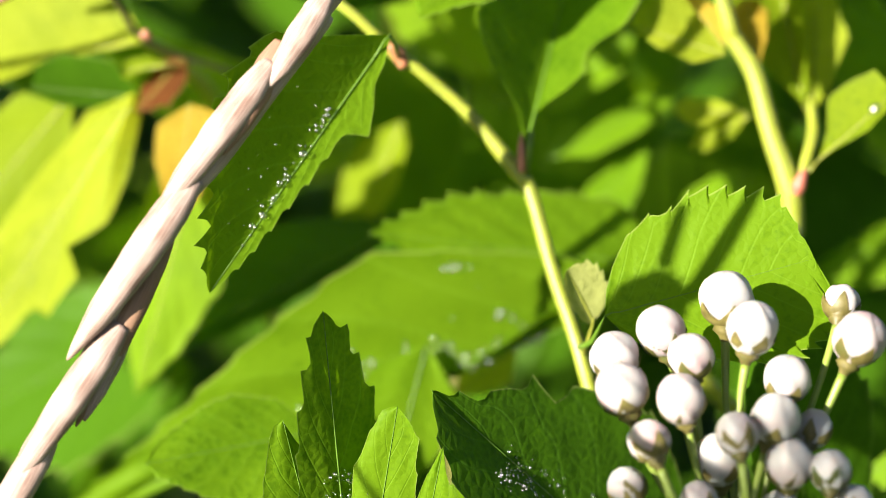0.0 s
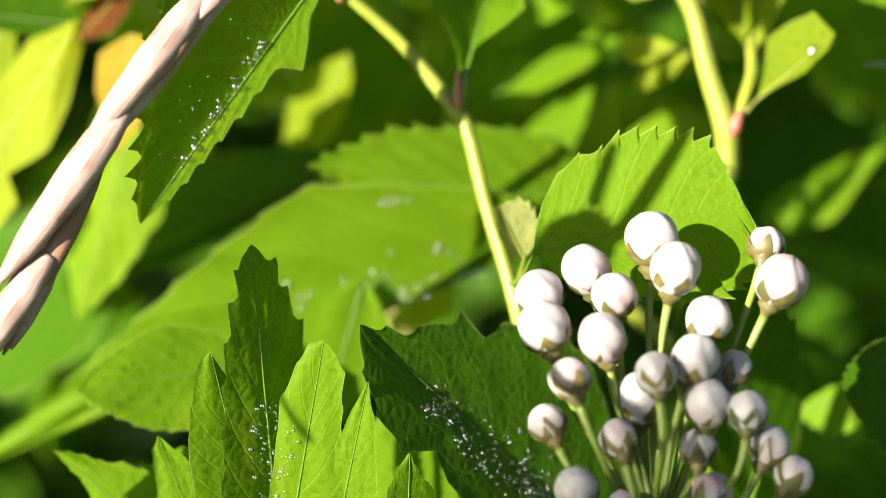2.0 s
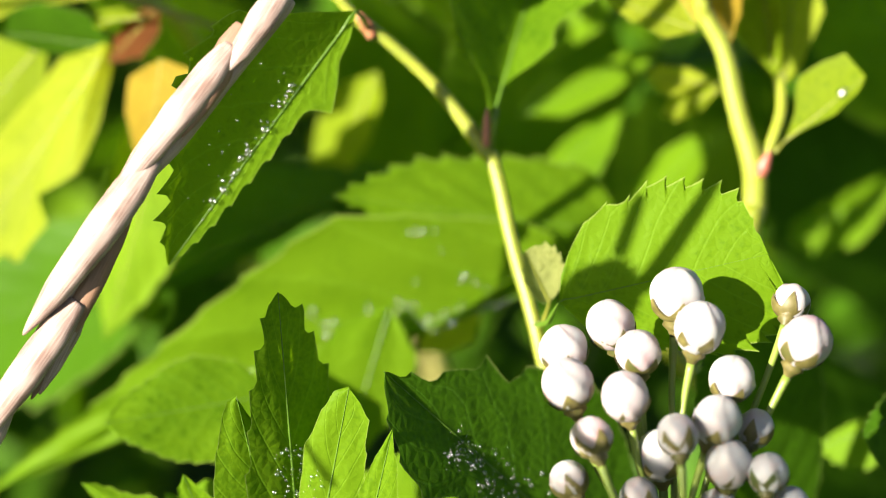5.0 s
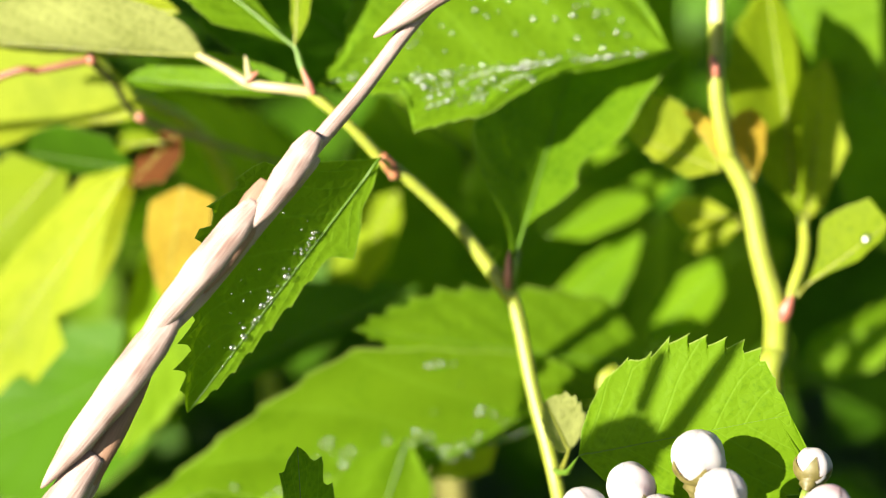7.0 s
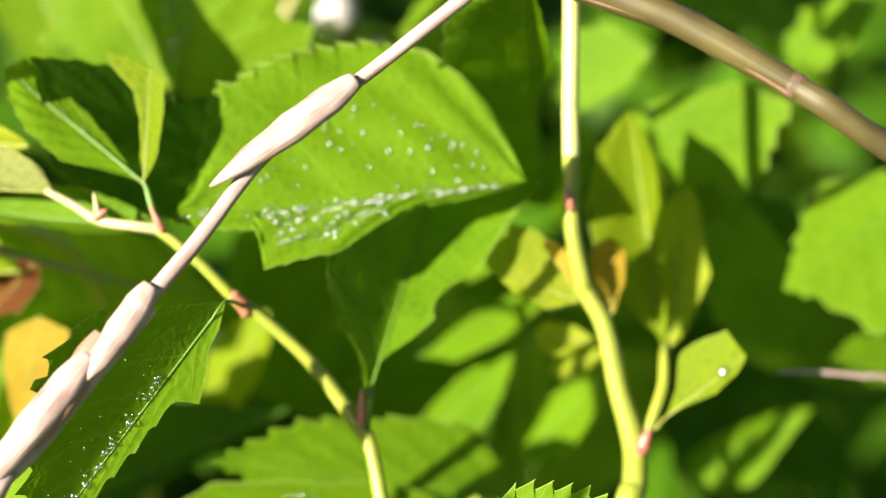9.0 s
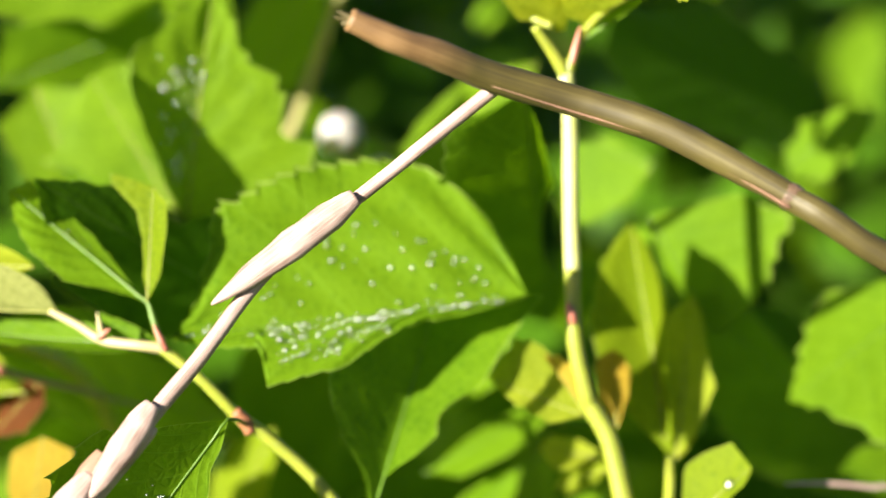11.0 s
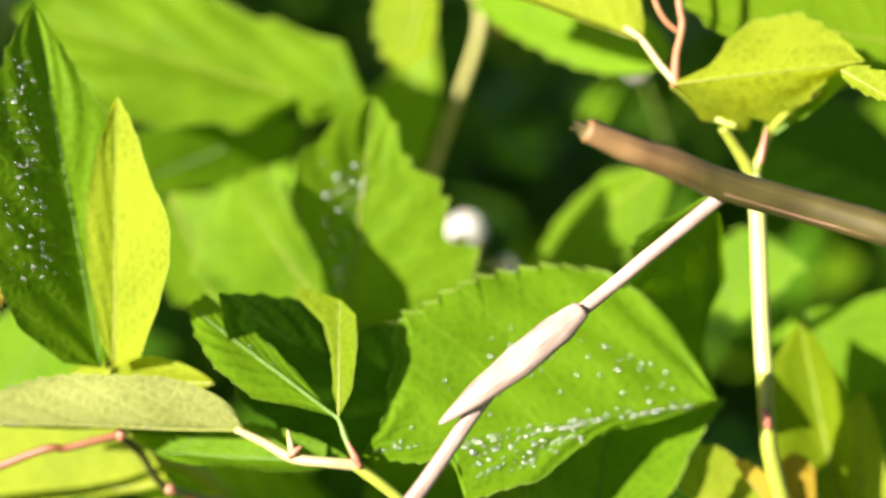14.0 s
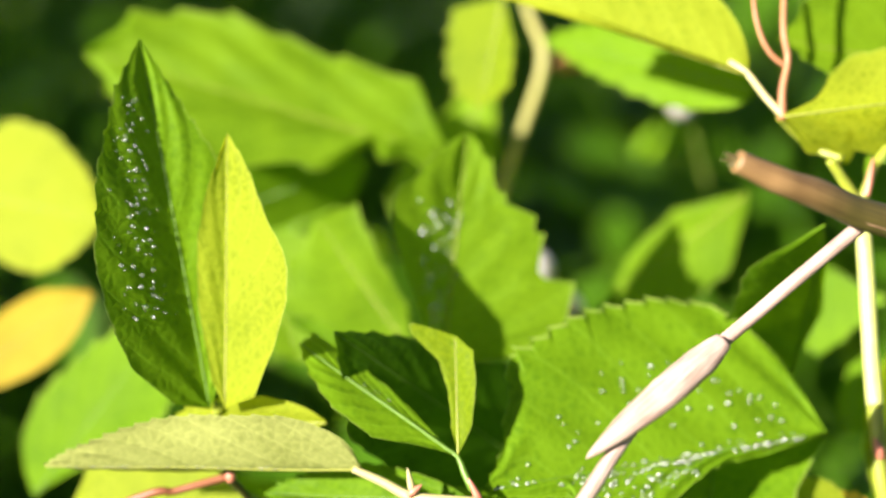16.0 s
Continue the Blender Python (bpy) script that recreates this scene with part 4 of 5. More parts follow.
    leaf(s, (-20.8, 150.0, -85.2), (-32.9, 152.0, -74.9), (-25.2, 150.0, -85.2), (-24.1, 153.0, -77.9), LEAF, "", seed=66, sweep=0.0, ragged=0.04, teeth=9, tooth=0.06, wave=0.02, 
        outline=(((0.206, 0.98), (0.612, 0.59), (0.751, 0.23), (0.894, 0.14)), ((0.171, 0.84), (0.47, 1.01), (0.658, 0.75), (0.706, 0.56), (0.855, 0.34), (0.948, 0.16))))
    # dewy leaf beside them, its shade put into the dark colour
    leaf(s, (20.8, 152.0, -86.5), (-3.1, 146.0, -59.7), (6.9, 141.5, -77.0), (15.9, 158.0, -65.4), LEAF_SHADED, "leaf sprinkled with dew, shade put into its dark green colour", seed=67, sweep=0.0, ragged=0.04, teeth=9, tooth=0.07, wave=0.012, quilt=0.003, dew=330, dew_zone=(0.25, 0.75, -0.55, 0.25), dew_size=(0.05, 0.2), dew_power=2.4, stalk=[(25.0, 141.0, -83.9)], dew_more=[(110, (0.05, 0.4, -0.3, 0.1), (0.06, 0.26))], 
        outline=(((0.489, 0.99), (0.587, 0.84), (0.643, 0.58), (0.74, 0.88), (0.82, 0.79), (0.878, 0.64), (0.921, 0.48), (0.959, 0.3), (0.984, 0.15)), ((0.107, 0.58), (0.329, 0.94), (0.488, 1.0), (0.624, 0.75), (0.671, 0.58), (0.748, 0.54), (0.812, 0.38), (0.859, 0.21), (0.911, 0.13), (0.962, 0.05))))
    leaf(s, (1.8, 155.0, -92.6), (-1.6, 158.7, -74.7), (-7.9, 158.2, -82.7), (6.9, 157.8, -83.8), LEAF, seed=58, teeth=9, tooth=0.1, stalk=[(-1.1, 142.2, -86.6)])
    leaf(s, (-17.3, 151.4, -93.7), (-20.8, 155.1, -76.1), (-28.1, 156.2, -85.6), (-12.5, 154.4, -84.5), LEAF, seed=59, teeth=9, tooth=0.1)
    # leaf behind the flower stalks, darkened in colour for the shade there
    leaf(s, (36.0, 161.8, -91.0), (29.3, 158.0, -60.6), (26.8, 154.7, -70.9), (40.7, 164.8, -72.0), LEAF_SHADED, seed=69, teeth=11, tooth=0.08, wave=0.012, point=0.6)
    leaf(s, (0.9, 139.0, -81.3), (1.3, 142.0, -70.5), (-1.7, 138.5, -76.4), (4.1, 142.0, -77.2), LEAF, "", seed=68, sweep=0.0, ragged=0.04, teeth=6, tooth=0.06, stalk=[(-1.0, 139.6, -85.0)], 
        outline=(((0.4, 1.0), (0.699, 0.68), (0.891, 0.34)), ((0.431, 1.01), (0.679, 0.77), (0.82, 0.3))))


build_lobed_shoot()


# ---- flower cluster ----
def bud_mesh(r, seed):
    rings, n, m = [], 40, 18
    long = 1.06 + 0.1 * noise.noise(Vector((seed, 1.3, 0)))
    for i in range(m + 1):
        ph = math.pi * i / m
        ring = []
        for j in range(n):
            th = 2 * math.pi * j / n
            # five petals wrapped one over the next
            f = ((th / (2 * math.pi) * 5) + 0.55 * (1 - math.cos(ph)) + seed) % 1.0
            lap = 0.13 * f if f < 0.9 else 0.13 * (1 - f) / 0.1
            k = 1 + (lap - 0.065) * math.sin(ph) + 0.035 * noise.noise(Vector((math.sin(ph) * math.cos(th) * 1.3 + seed, math.sin(ph) * math.sin(th) * 1.3, math.cos(ph) * 1.3)))
            ring.append(Vector((math.sin(ph) * math.cos(th), math.sin(ph) * math.sin(th), -math.cos(ph) * long)) * r * k)
        rings.append(ring)
    return grid_mesh("petals", rings, True, lambda i, j: (i / m, j / n))


def calyx_mesh(r, low, high, seed):
    """A funnel foot with five pointed sepals that clasps the bud."""
    rings, n, m = [], 40, 8
    for z, w in ((-1.55, 0.16), (-1.32, 0.26), (-1.12, 0.48)):
        rings.append([Vector((w * math.cos(2 * math.pi * j / n), w * math.sin(2 * math.pi * j / n), z)) * r for j in range(n)])
    for i in range(2, m + 1):
        ring = []
        for j in range(n):
            g = j / n * 5
            f = g % 1.0
            own = 1 + 0.25 * noise.noise(Vector((math.floor(g) * 2.7, seed, 5.0)))
            reach = low + high * own * (1 - abs(2 * f - 1)) ** 1.5
            ph = 0.42 + (reach - 0.42) * (i - 2) / (m - 2)
            k = 1.05 + 0.02 * math.sin(3 * g) + (0.05 * max(0.0, noise.noise(Vector((g, seed, 1.0)))) if i == m else 0.0)
            th = 2 * math.pi * j / n
            ring.append(Vector((math.sin(ph) * math.cos(th), math.sin(ph) * math.sin(th), -math.cos(ph))) * r * k)
        rings.append(ring)
    return grid_mesh("calyx", rings, True, lambda i, j: (i / (m + 1), j / n))


def flower_bud(parent, centre, r, axis, pedicel_to, big=0):
    axis = Vector(axis).normalized()
    c = Vector(centre)
    q = axis.to_track_quat("Z", "Y").to_matrix().to_4x4()
    spin = Matrix.Rotation(c.x * 3.1, 4, "Z")
    m = Matrix.Translation(c / 1000) @ q @ spin
    me = bud_mesh(r / 1000, c.x * 1.7 + c.z)
    me.transform(m)
    bud = part("flower_bud", me, PETAL, parent)
    ce = calyx_mesh(r / 1000, *((0.8, 0.95) if big else (0.8, 0.7)), c.x)
    ce.transform(m)
    part("calyx", ce, CALYX, bud)
    foot, hub = c - axis * r * 1.5, Vector(pedicel_to)
    part("pedicel", tube("pedicel", [foot, foot - axis * 1.2 * r + (hub - foot) * 0.12, foot.lerp(hub, 0.6), hub], [0.42, 0.3, 0.3, 0.35], 8, 5), PEDICEL, bud)


def build_flower_cluster():
    s = thing("flower_cluster", (25, 145, -300), "cluster of round white flower buds on green stalks", "flower buds")
    hub = Vector((22.1, 132.2, -78.6))
    part("stem", tube("stem", [(25, 145, -300), (24, 138, -180), (hub.x + 1, hub.y + 2, hub.z - 22), tuple(hub)], [2.2, 1.5, 0.9, 0.8], 10, 6), PEDICEL, s)
    spec = [
        ((22.7, 145.2, -51.6), 2.38, 0), ((24.2, 140.6, -52.6), 2.12, 0), ((16.8, 143.4, -53.7), 2.12, 0), ((12.7, 141.9, -55.3), 2.1, 0), ((12.9, 137.7, -56.6), 2.2, 0),
        ((19.1, 140.9, -55.1), 1.95, 0), ((17.8, 137.0, -57.4), 2.0, 0), ((14.9, 135.0, -60.2), 1.75, 1), ((27.0, 139.3, -56.8), 1.98, 0), ((33.2, 140.3, -53.7), 2.2, 0),
        ((32.8, 145.9, -52.5), 1.65, 1), ((25.4, 135.5, -58.7), 2.05, 0), ((21.9, 133.3, -59.0), 1.68, 1), ((29.1, 138.0, -60.8), 1.6, 1), ((21.0, 137.2, -63.1), 2.05, 0),
        ((26.4, 134.3, -62.2), 2.0, 0), ((29.6, 133.2, -62.5), 1.65, 1), ((13.1, 134.8, -64.2), 1.65, 1), ((19.0, 133.5, -65.0), 1.6, 1), ((25.8, 134.1, -66.3), 1.6, 1),
        ((31.6, 133.2, -65.8), 1.75, 1), ((33.4, 131.5, -67.6), 1.65, 1), ((15.3, 130.4, -68.0), 1.78, 0), ((26.6, 131.1, -69.0), 1.7, 1), ((19.2, 130.7, -70.2), 1.55, 0), ((25.0, 129.5, -70.7), 1.6, 0)]
    rnd = random.Random(5)
    for c, r, face in spec:
        c = Vector(c)
        ax = (c - hub).normalized()
        ax = ax + Vector((rnd.uniform(-0.25, 0.25), 0.95 if face else -0.02, (0.1 if face else 0.35) + rnd.uniform(-0.1, 0.2)))
        flower_bud(s, c, r, ax, hub.lerp(Vector((hub.x, hub.y, c.z)), rnd.uniform(0.05, 0.3)), face)


build_flower_cluster()


# ---- unseen shoot added towards the sun, which shades the lower buds ----
def build_shade_shoot():
    s = thing("shrub_shoot", (-62, 60, -300), "unseen leafy shoot with thin bare stalks, added to cast shade", "shrub shoot", "shoots of the shrub")
    foot = (-26.0, 65.6, -36.3)
    part("stem", tube("stem", [(-62, 60, -300), (-55, 62, -160), (foot[0] - 4, foot[1], foot[2] - 25), foot], [2.0, 1.5, 0.8, 0.5], 10, 6), STEM_GREEN, s)
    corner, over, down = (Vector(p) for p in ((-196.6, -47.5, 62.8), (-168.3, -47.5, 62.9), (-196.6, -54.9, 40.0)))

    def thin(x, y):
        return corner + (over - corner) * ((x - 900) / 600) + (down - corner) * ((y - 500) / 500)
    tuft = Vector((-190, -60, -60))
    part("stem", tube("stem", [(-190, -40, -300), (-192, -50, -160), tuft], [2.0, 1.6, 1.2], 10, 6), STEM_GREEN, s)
    # twigs and leaves added out of view, to cast shadows on the leaves
    part("twig", tube("twig", [(-36.6, 96.7, -6.4), (-39.9, 95.1, -11.4), (-43.3, 93.6, -15.9), (-48.8, 91.2, -23.2), foot], [0.4, 0.65, 0.75, 0.75, 0.6], 8, 5), STEM_GREEN, s)
    leaf(s, (-53.3, 93.0, -18.5), (-44.5, 93.0, -18.5), (-49.0, 93.0, -13.3), (-48.8, 93.0, -21.8), LEAF, seed=96, teeth=8, tooth=0.2, point=0.45, sweep=0.0)
    part("twig", tube("twig", [(-48.0, 93.0, -6.9), (-48.2, 93.0, -8.8), (-48.2, 93.0, -13.0)], [0.35, 0.6, 0.6], 8, 5), STEM_GREEN, s)
    leaf(s, (-70.5, 96.8, -23.9), (-62.7, 96.8, -23.6), (-66.6, 96.8, -20.2), (-66.9, 96.8, -26.2), LEAF, seed=98, teeth=7, tooth=0.2, point=0.45, sweep=0.0, stalk=[(-84.0, 74.0, -26.0)])
    # an added, unseen tuft of thin stalks that half shades the lower buds
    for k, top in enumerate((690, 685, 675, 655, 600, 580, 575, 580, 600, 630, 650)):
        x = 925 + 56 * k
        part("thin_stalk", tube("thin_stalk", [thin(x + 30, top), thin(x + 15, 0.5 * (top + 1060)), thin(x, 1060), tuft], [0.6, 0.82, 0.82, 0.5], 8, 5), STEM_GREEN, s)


build_shade_shoot()


# ---- leaves behind, out of focus ----
def build_back_shoots():
    s = thing("shrub_shoot", (-20, 240, -300), "leafy shrub shoot behind, with dew on upright leaves", "shrub shoot", "shoots of the shrub")
    part("stem", tube("stem", [(-20, 240, -300), (-22, 230, -150), (-28, 222, -60), (-38.7, 199.0, -34.8), (-38.0, 183.5, -20.9)], [2.4, 1.8, 1.0, 0.6, 0.5], 10, 6), STEM_GREEN, s)
    leaf(s, (-38.7, 183.0, -20.9), (-44.6, 190.7, 14.0), (-48.3, 179.3, -4.7), (-34.7, 187.0, -6.3), LEAF, "upright folded leaf, one half dark with dew", seed=71, sweep=0.0, ragged=0.04, teeth=15, tooth=0.04, veins=5, quilt=0.008, wave=0.012, dew=110, dew_zone=(0.25, 0.85, -0.85, -0.1), dew_size=(0.1, 0.24), 
        outline=(((0.032, 0.37), (0.145, 0.78), (0.288, 0.97), (0.451, 1.01), (0.679, 0.77), (0.879, 0.39)), ((0.134, 0.47), (0.394, 1.0), (0.646, 0.83), (0.845, 0.36), (0.935, 0.16))))
    leaf(s, (-37.2, 182.0, -20.6), (-36.3, 186.6, 5.3), (-39.4, 183.8, -4.3), (-31.1, 178.5, -9.2), LEAF_YOUNG, "upright yellow-green leaf glowing in the sun", seed=72, sweep=0.0, ragged=0.04, teeth=9, tooth=0.03, veins=4, quilt=0.004, wave=0.012, 
        outline=(((0.1, 0.49), (0.37, 0.95), (0.617, 1.01), (0.781, 0.76), (0.924, 0.3)), ((0.051, 0.49), (0.222, 0.78), (0.409, 1.0), (0.57, 0.99), (0.726, 0.61), (0.886, 0.3))))
    leaf(s, (-15.1, 199.0, -22.4), (-11.9, 203.0, 2.3), (-20.1, 197.5, -3.8), (-1.4, 199.0, -18.2), LEAF_LIME, "lobed leaf with dew along its rib", seed=73, sweep=0.0, ragged=0.04, teeth=6, tooth=0.08, veins=5, quilt=0.012, dew=50, dew_zone=(0.1, 0.7, -0.9, 0.15), dew_size=(0.2, 0.45), 
        outline=(((0.132, 0.3), (0.32, 0.61), (0.503, 0.92), (0.688, 1.0), (0.815, 0.63), (0.957, 0.2)), ((0.07, 0.54), (0.231, 1.0), (0.379, 0.94), (0.406, 0.74), (0.69, 0.63), (0.698, 0.36), (0.846, 0.23), (0.947, 0.13))))
    leaf(s, (-17.7, 208.0, -23.5), (-27.9, 214.0, -9.2), (-32.3, 210.0, -19.4), (-22.8, 214.0, -8.6), LEAF_LIME, "", seed=74, sweep=0.0, ragged=0.04, teeth=5, tooth=0.16, 
        outline=(((0.18, 0.4), (0.476, 0.65), (0.639, 1.0), (0.824, 0.58), (0.932, 0.29)), ((0.228, 0.62), (0.507, 0.69), (0.876, 1.0), (0.953, 0.53))))
    leaf(s, (-21.6, 209.0, -24.4), (-32.2, 212.0, -19.2), (-26.6, 209.0, -23.1), (-23.0, 213.0, -20.2), LEAF, "", seed=75, sweep=0.0, ragged=0.04, teeth=6, tooth=0.06, 
        outline=(((0.404, 0.99), (0.792, 0.71)), ((0.329, 0.99), (0.899, 0.78))))
    b = thing("shrub_shoot", (20, 280, -300), "shrub shoot further back with broad sunlit leaves", "shrub shoot", "shoots of the shrub")
    part("stem", tube("stem", [(20, 280, -300), (5, 275, -180), (-6, 258, -70), (-10.6, 243.1, -31.7), (-6.8, 243.5, -20.8), (-3.7, 244.3, -11.7), (-1.1, 244.6, -4.4), (1.6, 244.4, 4.8), (0.1, 248.4, 10.6), (-1.7, 255.2, 21.8)], [2.8, 2.2, 1.6, 1.0, 0.8, 0.7, 0.65, 0.8, 0.6, 0.5], 10, 6), STEM_TAN, b)
    part("dry_flower", tube("dry_flower", [(3.2, 244.1, 3.7), (4.9, 243.3, 4.5), (6.7, 243.1, 3.8)], [0.6, 1.3, 0.5], 9, 5), STEM_RED, b, "withered reddish flower head")
    leaf(b, (-12.1, 224.0, -3.9), (-54.7, 230.0, 8.2), (-38.6, 232.0, 12.7), (-38.9, 220.0, -4.1), LEAF_LIME, "", seed=76, sweep=0.0, ragged=0.04, teeth=7, tooth=0.13, wave=0.05, quilt=0.014, veins=4, 
        outline=(((0.133, 0.8), (0.263, 0.84), (0.359, 0.85), (0.689, 1.0), (0.907, 0.68)), ((0.049, 0.2), (0.105, 0.04), (0.187, 0.28), (0.202, 0.03), (0.284, 0.57), (0.558, 0.99), (0.686, 0.95), (0.853, 0.52))))
    leaf(b, (-36.2, 222.0, -12.2), (-30.0, 216.0, -26.5), (-40.6, 219.0, -16.3), (-23.2, 216.0, -17.0), LEAF_LIME, "", seed=119, sweep=0.0, ragged=0.04, teeth=6, tooth=0.1, 
        outline=(((0.176, 0.99), (0.724, 0.76)), ((0.164, 0.59), (0.663, 1.0), (0.954, 0.49))))
    leaf(b, (-21.3, 232.0, -5.3), (-45.3, 236.0, -15.2), (-35.6, 229.9, -4.1), (-23.2, 236.0, -11.7), LEAF, "", seed=118, sweep=0.0, ragged=0.04, teeth=6, tooth=0.08, 
        outline=(((0.123, 0.37), (0.467, 0.99), (0.744, 0.95)), ((0.18, 1.0), (0.535, 0.91), (0.856, 0.53))))
    leaf(b, (24.2, 226.0, -9.7), (5.8, 224.0, -22.6), (16.1, 229.0, -12.0), (15.0, 221.0, -23.4), LEAF_LIME, "", seed=79, sweep=0.0, ragged=0.04, teeth=6, tooth=0.08, wave=0.03, 
        outline=(((0.339, 1.01), (0.685, 0.69)), ((0.317, 0.88), (0.699, 1.0))))
    leaf(b, (12.2, 262.0, -18.7), (3.6, 266.0, -13.8), (8.6, 268.0, -15.8), (5.0, 260.0, -17.5), LEAF, "", seed=120, sweep=0.0, ragged=0.04, teeth=6, 
        outline=(((0.603, 0.97), (0.928, 0.69)), ((0.094, 0.62), (0.527, 1.0))))
    leaf(b, (24.9, 258.0, -5.4), (16.1, 262.0, -10.7), (20.7, 262.0, -6.0), (22.5, 256.0, -9.7), LEAF, "", seed=121, sweep=0.0, ragged=0.04, teeth=6, 
        outline=(((0.459, 1.01), (0.803, 0.84)), ((0.299, 0.99), (0.78, 0.67))))
    leaf(b, (47.7, 200.0, 6.7), (19.7, 198.0, 12.0), (37.0, 205.0, 21.1), (41.1, 195.0, 2.3), LEAF_LIME, "", seed=122, sweep=0.0, ragged=0.04, teeth=7, tooth=0.08, 
        outline=(((0.449, 1.0), (0.828, 0.53)), ((0.212, 1.0), (0.468, 0.63), (0.788, 0.51))))
    leaf(b, (4.0, 214.0, -48.0), (-8.0, 218.0, -32.3), (-7.3, 218.0, -42.1), (-0.4, 212.0, -31.6), LEAF_LIME, "", seed=123, sweep=0.0, ragged=0.04, teeth=7, tooth=0.06, 
        outline=(((0.603, 1.01), (0.844, 0.69)), ((0.231, 0.86), (0.745, 1.0))))
    leaf(b, (6.6, 212.0, -49.6), (1.4, 213.0, -46.8), (4.1, 215.0, -45.8), (4.6, 210.0, -49.6), LEAF_LIME, "", seed=124, sweep=0.0, ragged=0.04, teeth=5, tooth=0.05, 
        outline=(((0.747, 1.01), (0.963, 0.54)), ((0.238, 1.0), (0.706, 0.9))))
    leaf(b, (-4.1, 256.0, 1.5), (-14.3, 252.0, -22.9), (-14.8, 260.0, -6.9), (-7.0, 250.0, -17.7), LEAF_LIME, "", seed=125, sweep=0.0, ragged=0.04, teeth=6, tooth=0.1, wave=0.04, 
        outline=(((0.416, 0.99), (0.788, 0.9)), ((0.305, 0.9), (0.73, 1.0))))
    leaf(b, (21.6, 216.0, -41.8), (10.2, 214.0, -51.0), (13.3, 218.0, -44.1), (20.5, 212.0, -45.2), LEAF, "", seed=126, sweep=0.0, ragged=0.04, teeth=6, tooth=0.06, 
        outline=(((0.509, 1.0), (0.808, 0.8)), ((0.237, 0.99), (0.761, 0.83))))
    leaf(b, (-0.2, 235.7, -79.7), (-10.4, 227.4, -43.3), (-13.3, 225.1, -68.5), (0.3, 236.1, -53.8), LEAF, "", seed=117, sweep=0.0, ragged=0.04, teeth=9, tooth=0.06, wave=0.01, 
        outline=(((0.42, 1.0), (0.754, 0.76), (0.916, 0.41)), ((0.165, 0.9), (0.624, 0.99))))
    leaf(b, (-5.4, 228.0, 14.2), (-8.4, 226.0, 1.3), (-11.4, 231.0, 12.6), (-5.1, 224.0, 4.1), LEAF_FRESH, "", seed=77, sweep=0.0, ragged=0.04, teeth=6, 
        outline=(((0.179, 1.01), (0.68, 0.86), (0.928, 0.48)), ((0.373, 0.81), (0.767, 1.0))))
    leaf(b, (-27.8, 274.9, -16.1), (-38.3, 270.1, -40.2), (-38.0, 278.0, -25.0), (-21.8, 263.7, -30.5), LEAF, seed=78, teeth=8, lobes=3, lobe=0.3, sweep=0.4)
    leaf(b, (-72.6, 238.6, -9.7), (-53.4, 227.5, -11.4), (-63.0, 238.0, -1.0), (-63.3, 229.2, -17.8), LEAF_YOUNG, seed=80, teeth=9, tooth=0.04)
    leaf(b, (-72.7, 231.0, -32.3), (-54.6, 225.1, -19.8), (-65.3, 231.2, -22.5), (-62.1, 225.2, -29.4), LEAF_AMBER, seed=81, teeth=8, tooth=0.03)
    leaf(b, (-61.4, 215.5, -41.5), (-44.8, 214.0, -19.9), (-60.0, 219.4, -29.8), (-45.5, 209.5, -30.4), LEAF, seed=82, teeth=9)
    # right side
    leaf(b, (10.8, 200.0, -63.3), (22.3, 204.0, -53.6), (15.4, 206.0, -58.2), (18.3, 197.0, -61.0), LEAF, "", seed=83, sweep=0.0, ragged=0.04, teeth=6, tooth=0.05, 
        outline=(((0.247, 0.86), (0.523, 1.0), (0.755, 0.79)), ((0.239, 0.52), (0.399, 0.99), (0.721, 0.61))))
    leaf(b, (0.4, 215.0, -62.9), (5.4, 217.0, -59.7), (0.7, 218.0, -61.9), (4.8, 212.0, -59.9), LEAF, "", seed=106, sweep=0.0, ragged=0.04, teeth=5, tooth=0.05, 
        outline=(((0.28, 1.01), (0.693, 0.97)), ((0.246, 0.97), (0.645, 1.02))))
    leaf(b, (23.3, 200.0, -65.9), (32.5, 204.0, -56.4), (26.7, 206.0, -59.7), (30.1, 197.0, -61.3), LEAF, "", seed=84, sweep=0.0, ragged=0.04, teeth=6, tooth=0.05, 
        outline=(((0.283, 0.89), (0.598, 1.0), (0.85, 0.58)), ((0.195, 0.56), (0.491, 1.0), (0.788, 0.57))))
    leaf(b, (10.9, 204.0, -54.2), (27.1, 208.0, -46.7), (19.6, 209.0, -49.4), (15.5, 201.0, -53.5), LEAF, "", seed=85, sweep=0.0, ragged=0.04, teeth=6, tooth=0.05, 
        outline=(((0.276, 0.6), (0.586, 1.01), (0.825, 0.85)), ((0.201, 1.0), (0.524, 0.98), (0.809, 0.51))))
    leaf(b, (44.3, 212.0, -73.5), (59.9, 212.0, -63.5), (51.1, 217.0, -69.0), (52.7, 208.0, -72.4), LEAF, "", seed=86, sweep=0.0, ragged=0.04, teeth=6, tooth=0.04, 
        outline=(((0.084, 0.93), (0.439, 1.01), (0.775, 0.83)), ((0.122, 0.66), (0.413, 1.0), (0.759, 0.35))))
    leaf(b, (36.4, 208.0, -23.8), (44.2, 203.0, -36.3), (38.5, 207.0, -30.9), (51.9, 203.0, -22.1), LEAF, "", seed=87, sweep=0.0, ragged=0.04, teeth=8, tooth=0.06, 
        outline=(((0.176, 0.25), (0.455, 1.01), (0.714, 0.72), (0.87, 0.52)), ((0.195, 0.76), (0.513, 1.0), (0.679, 0.74), (0.849, 0.53), (0.963, 0.25))))
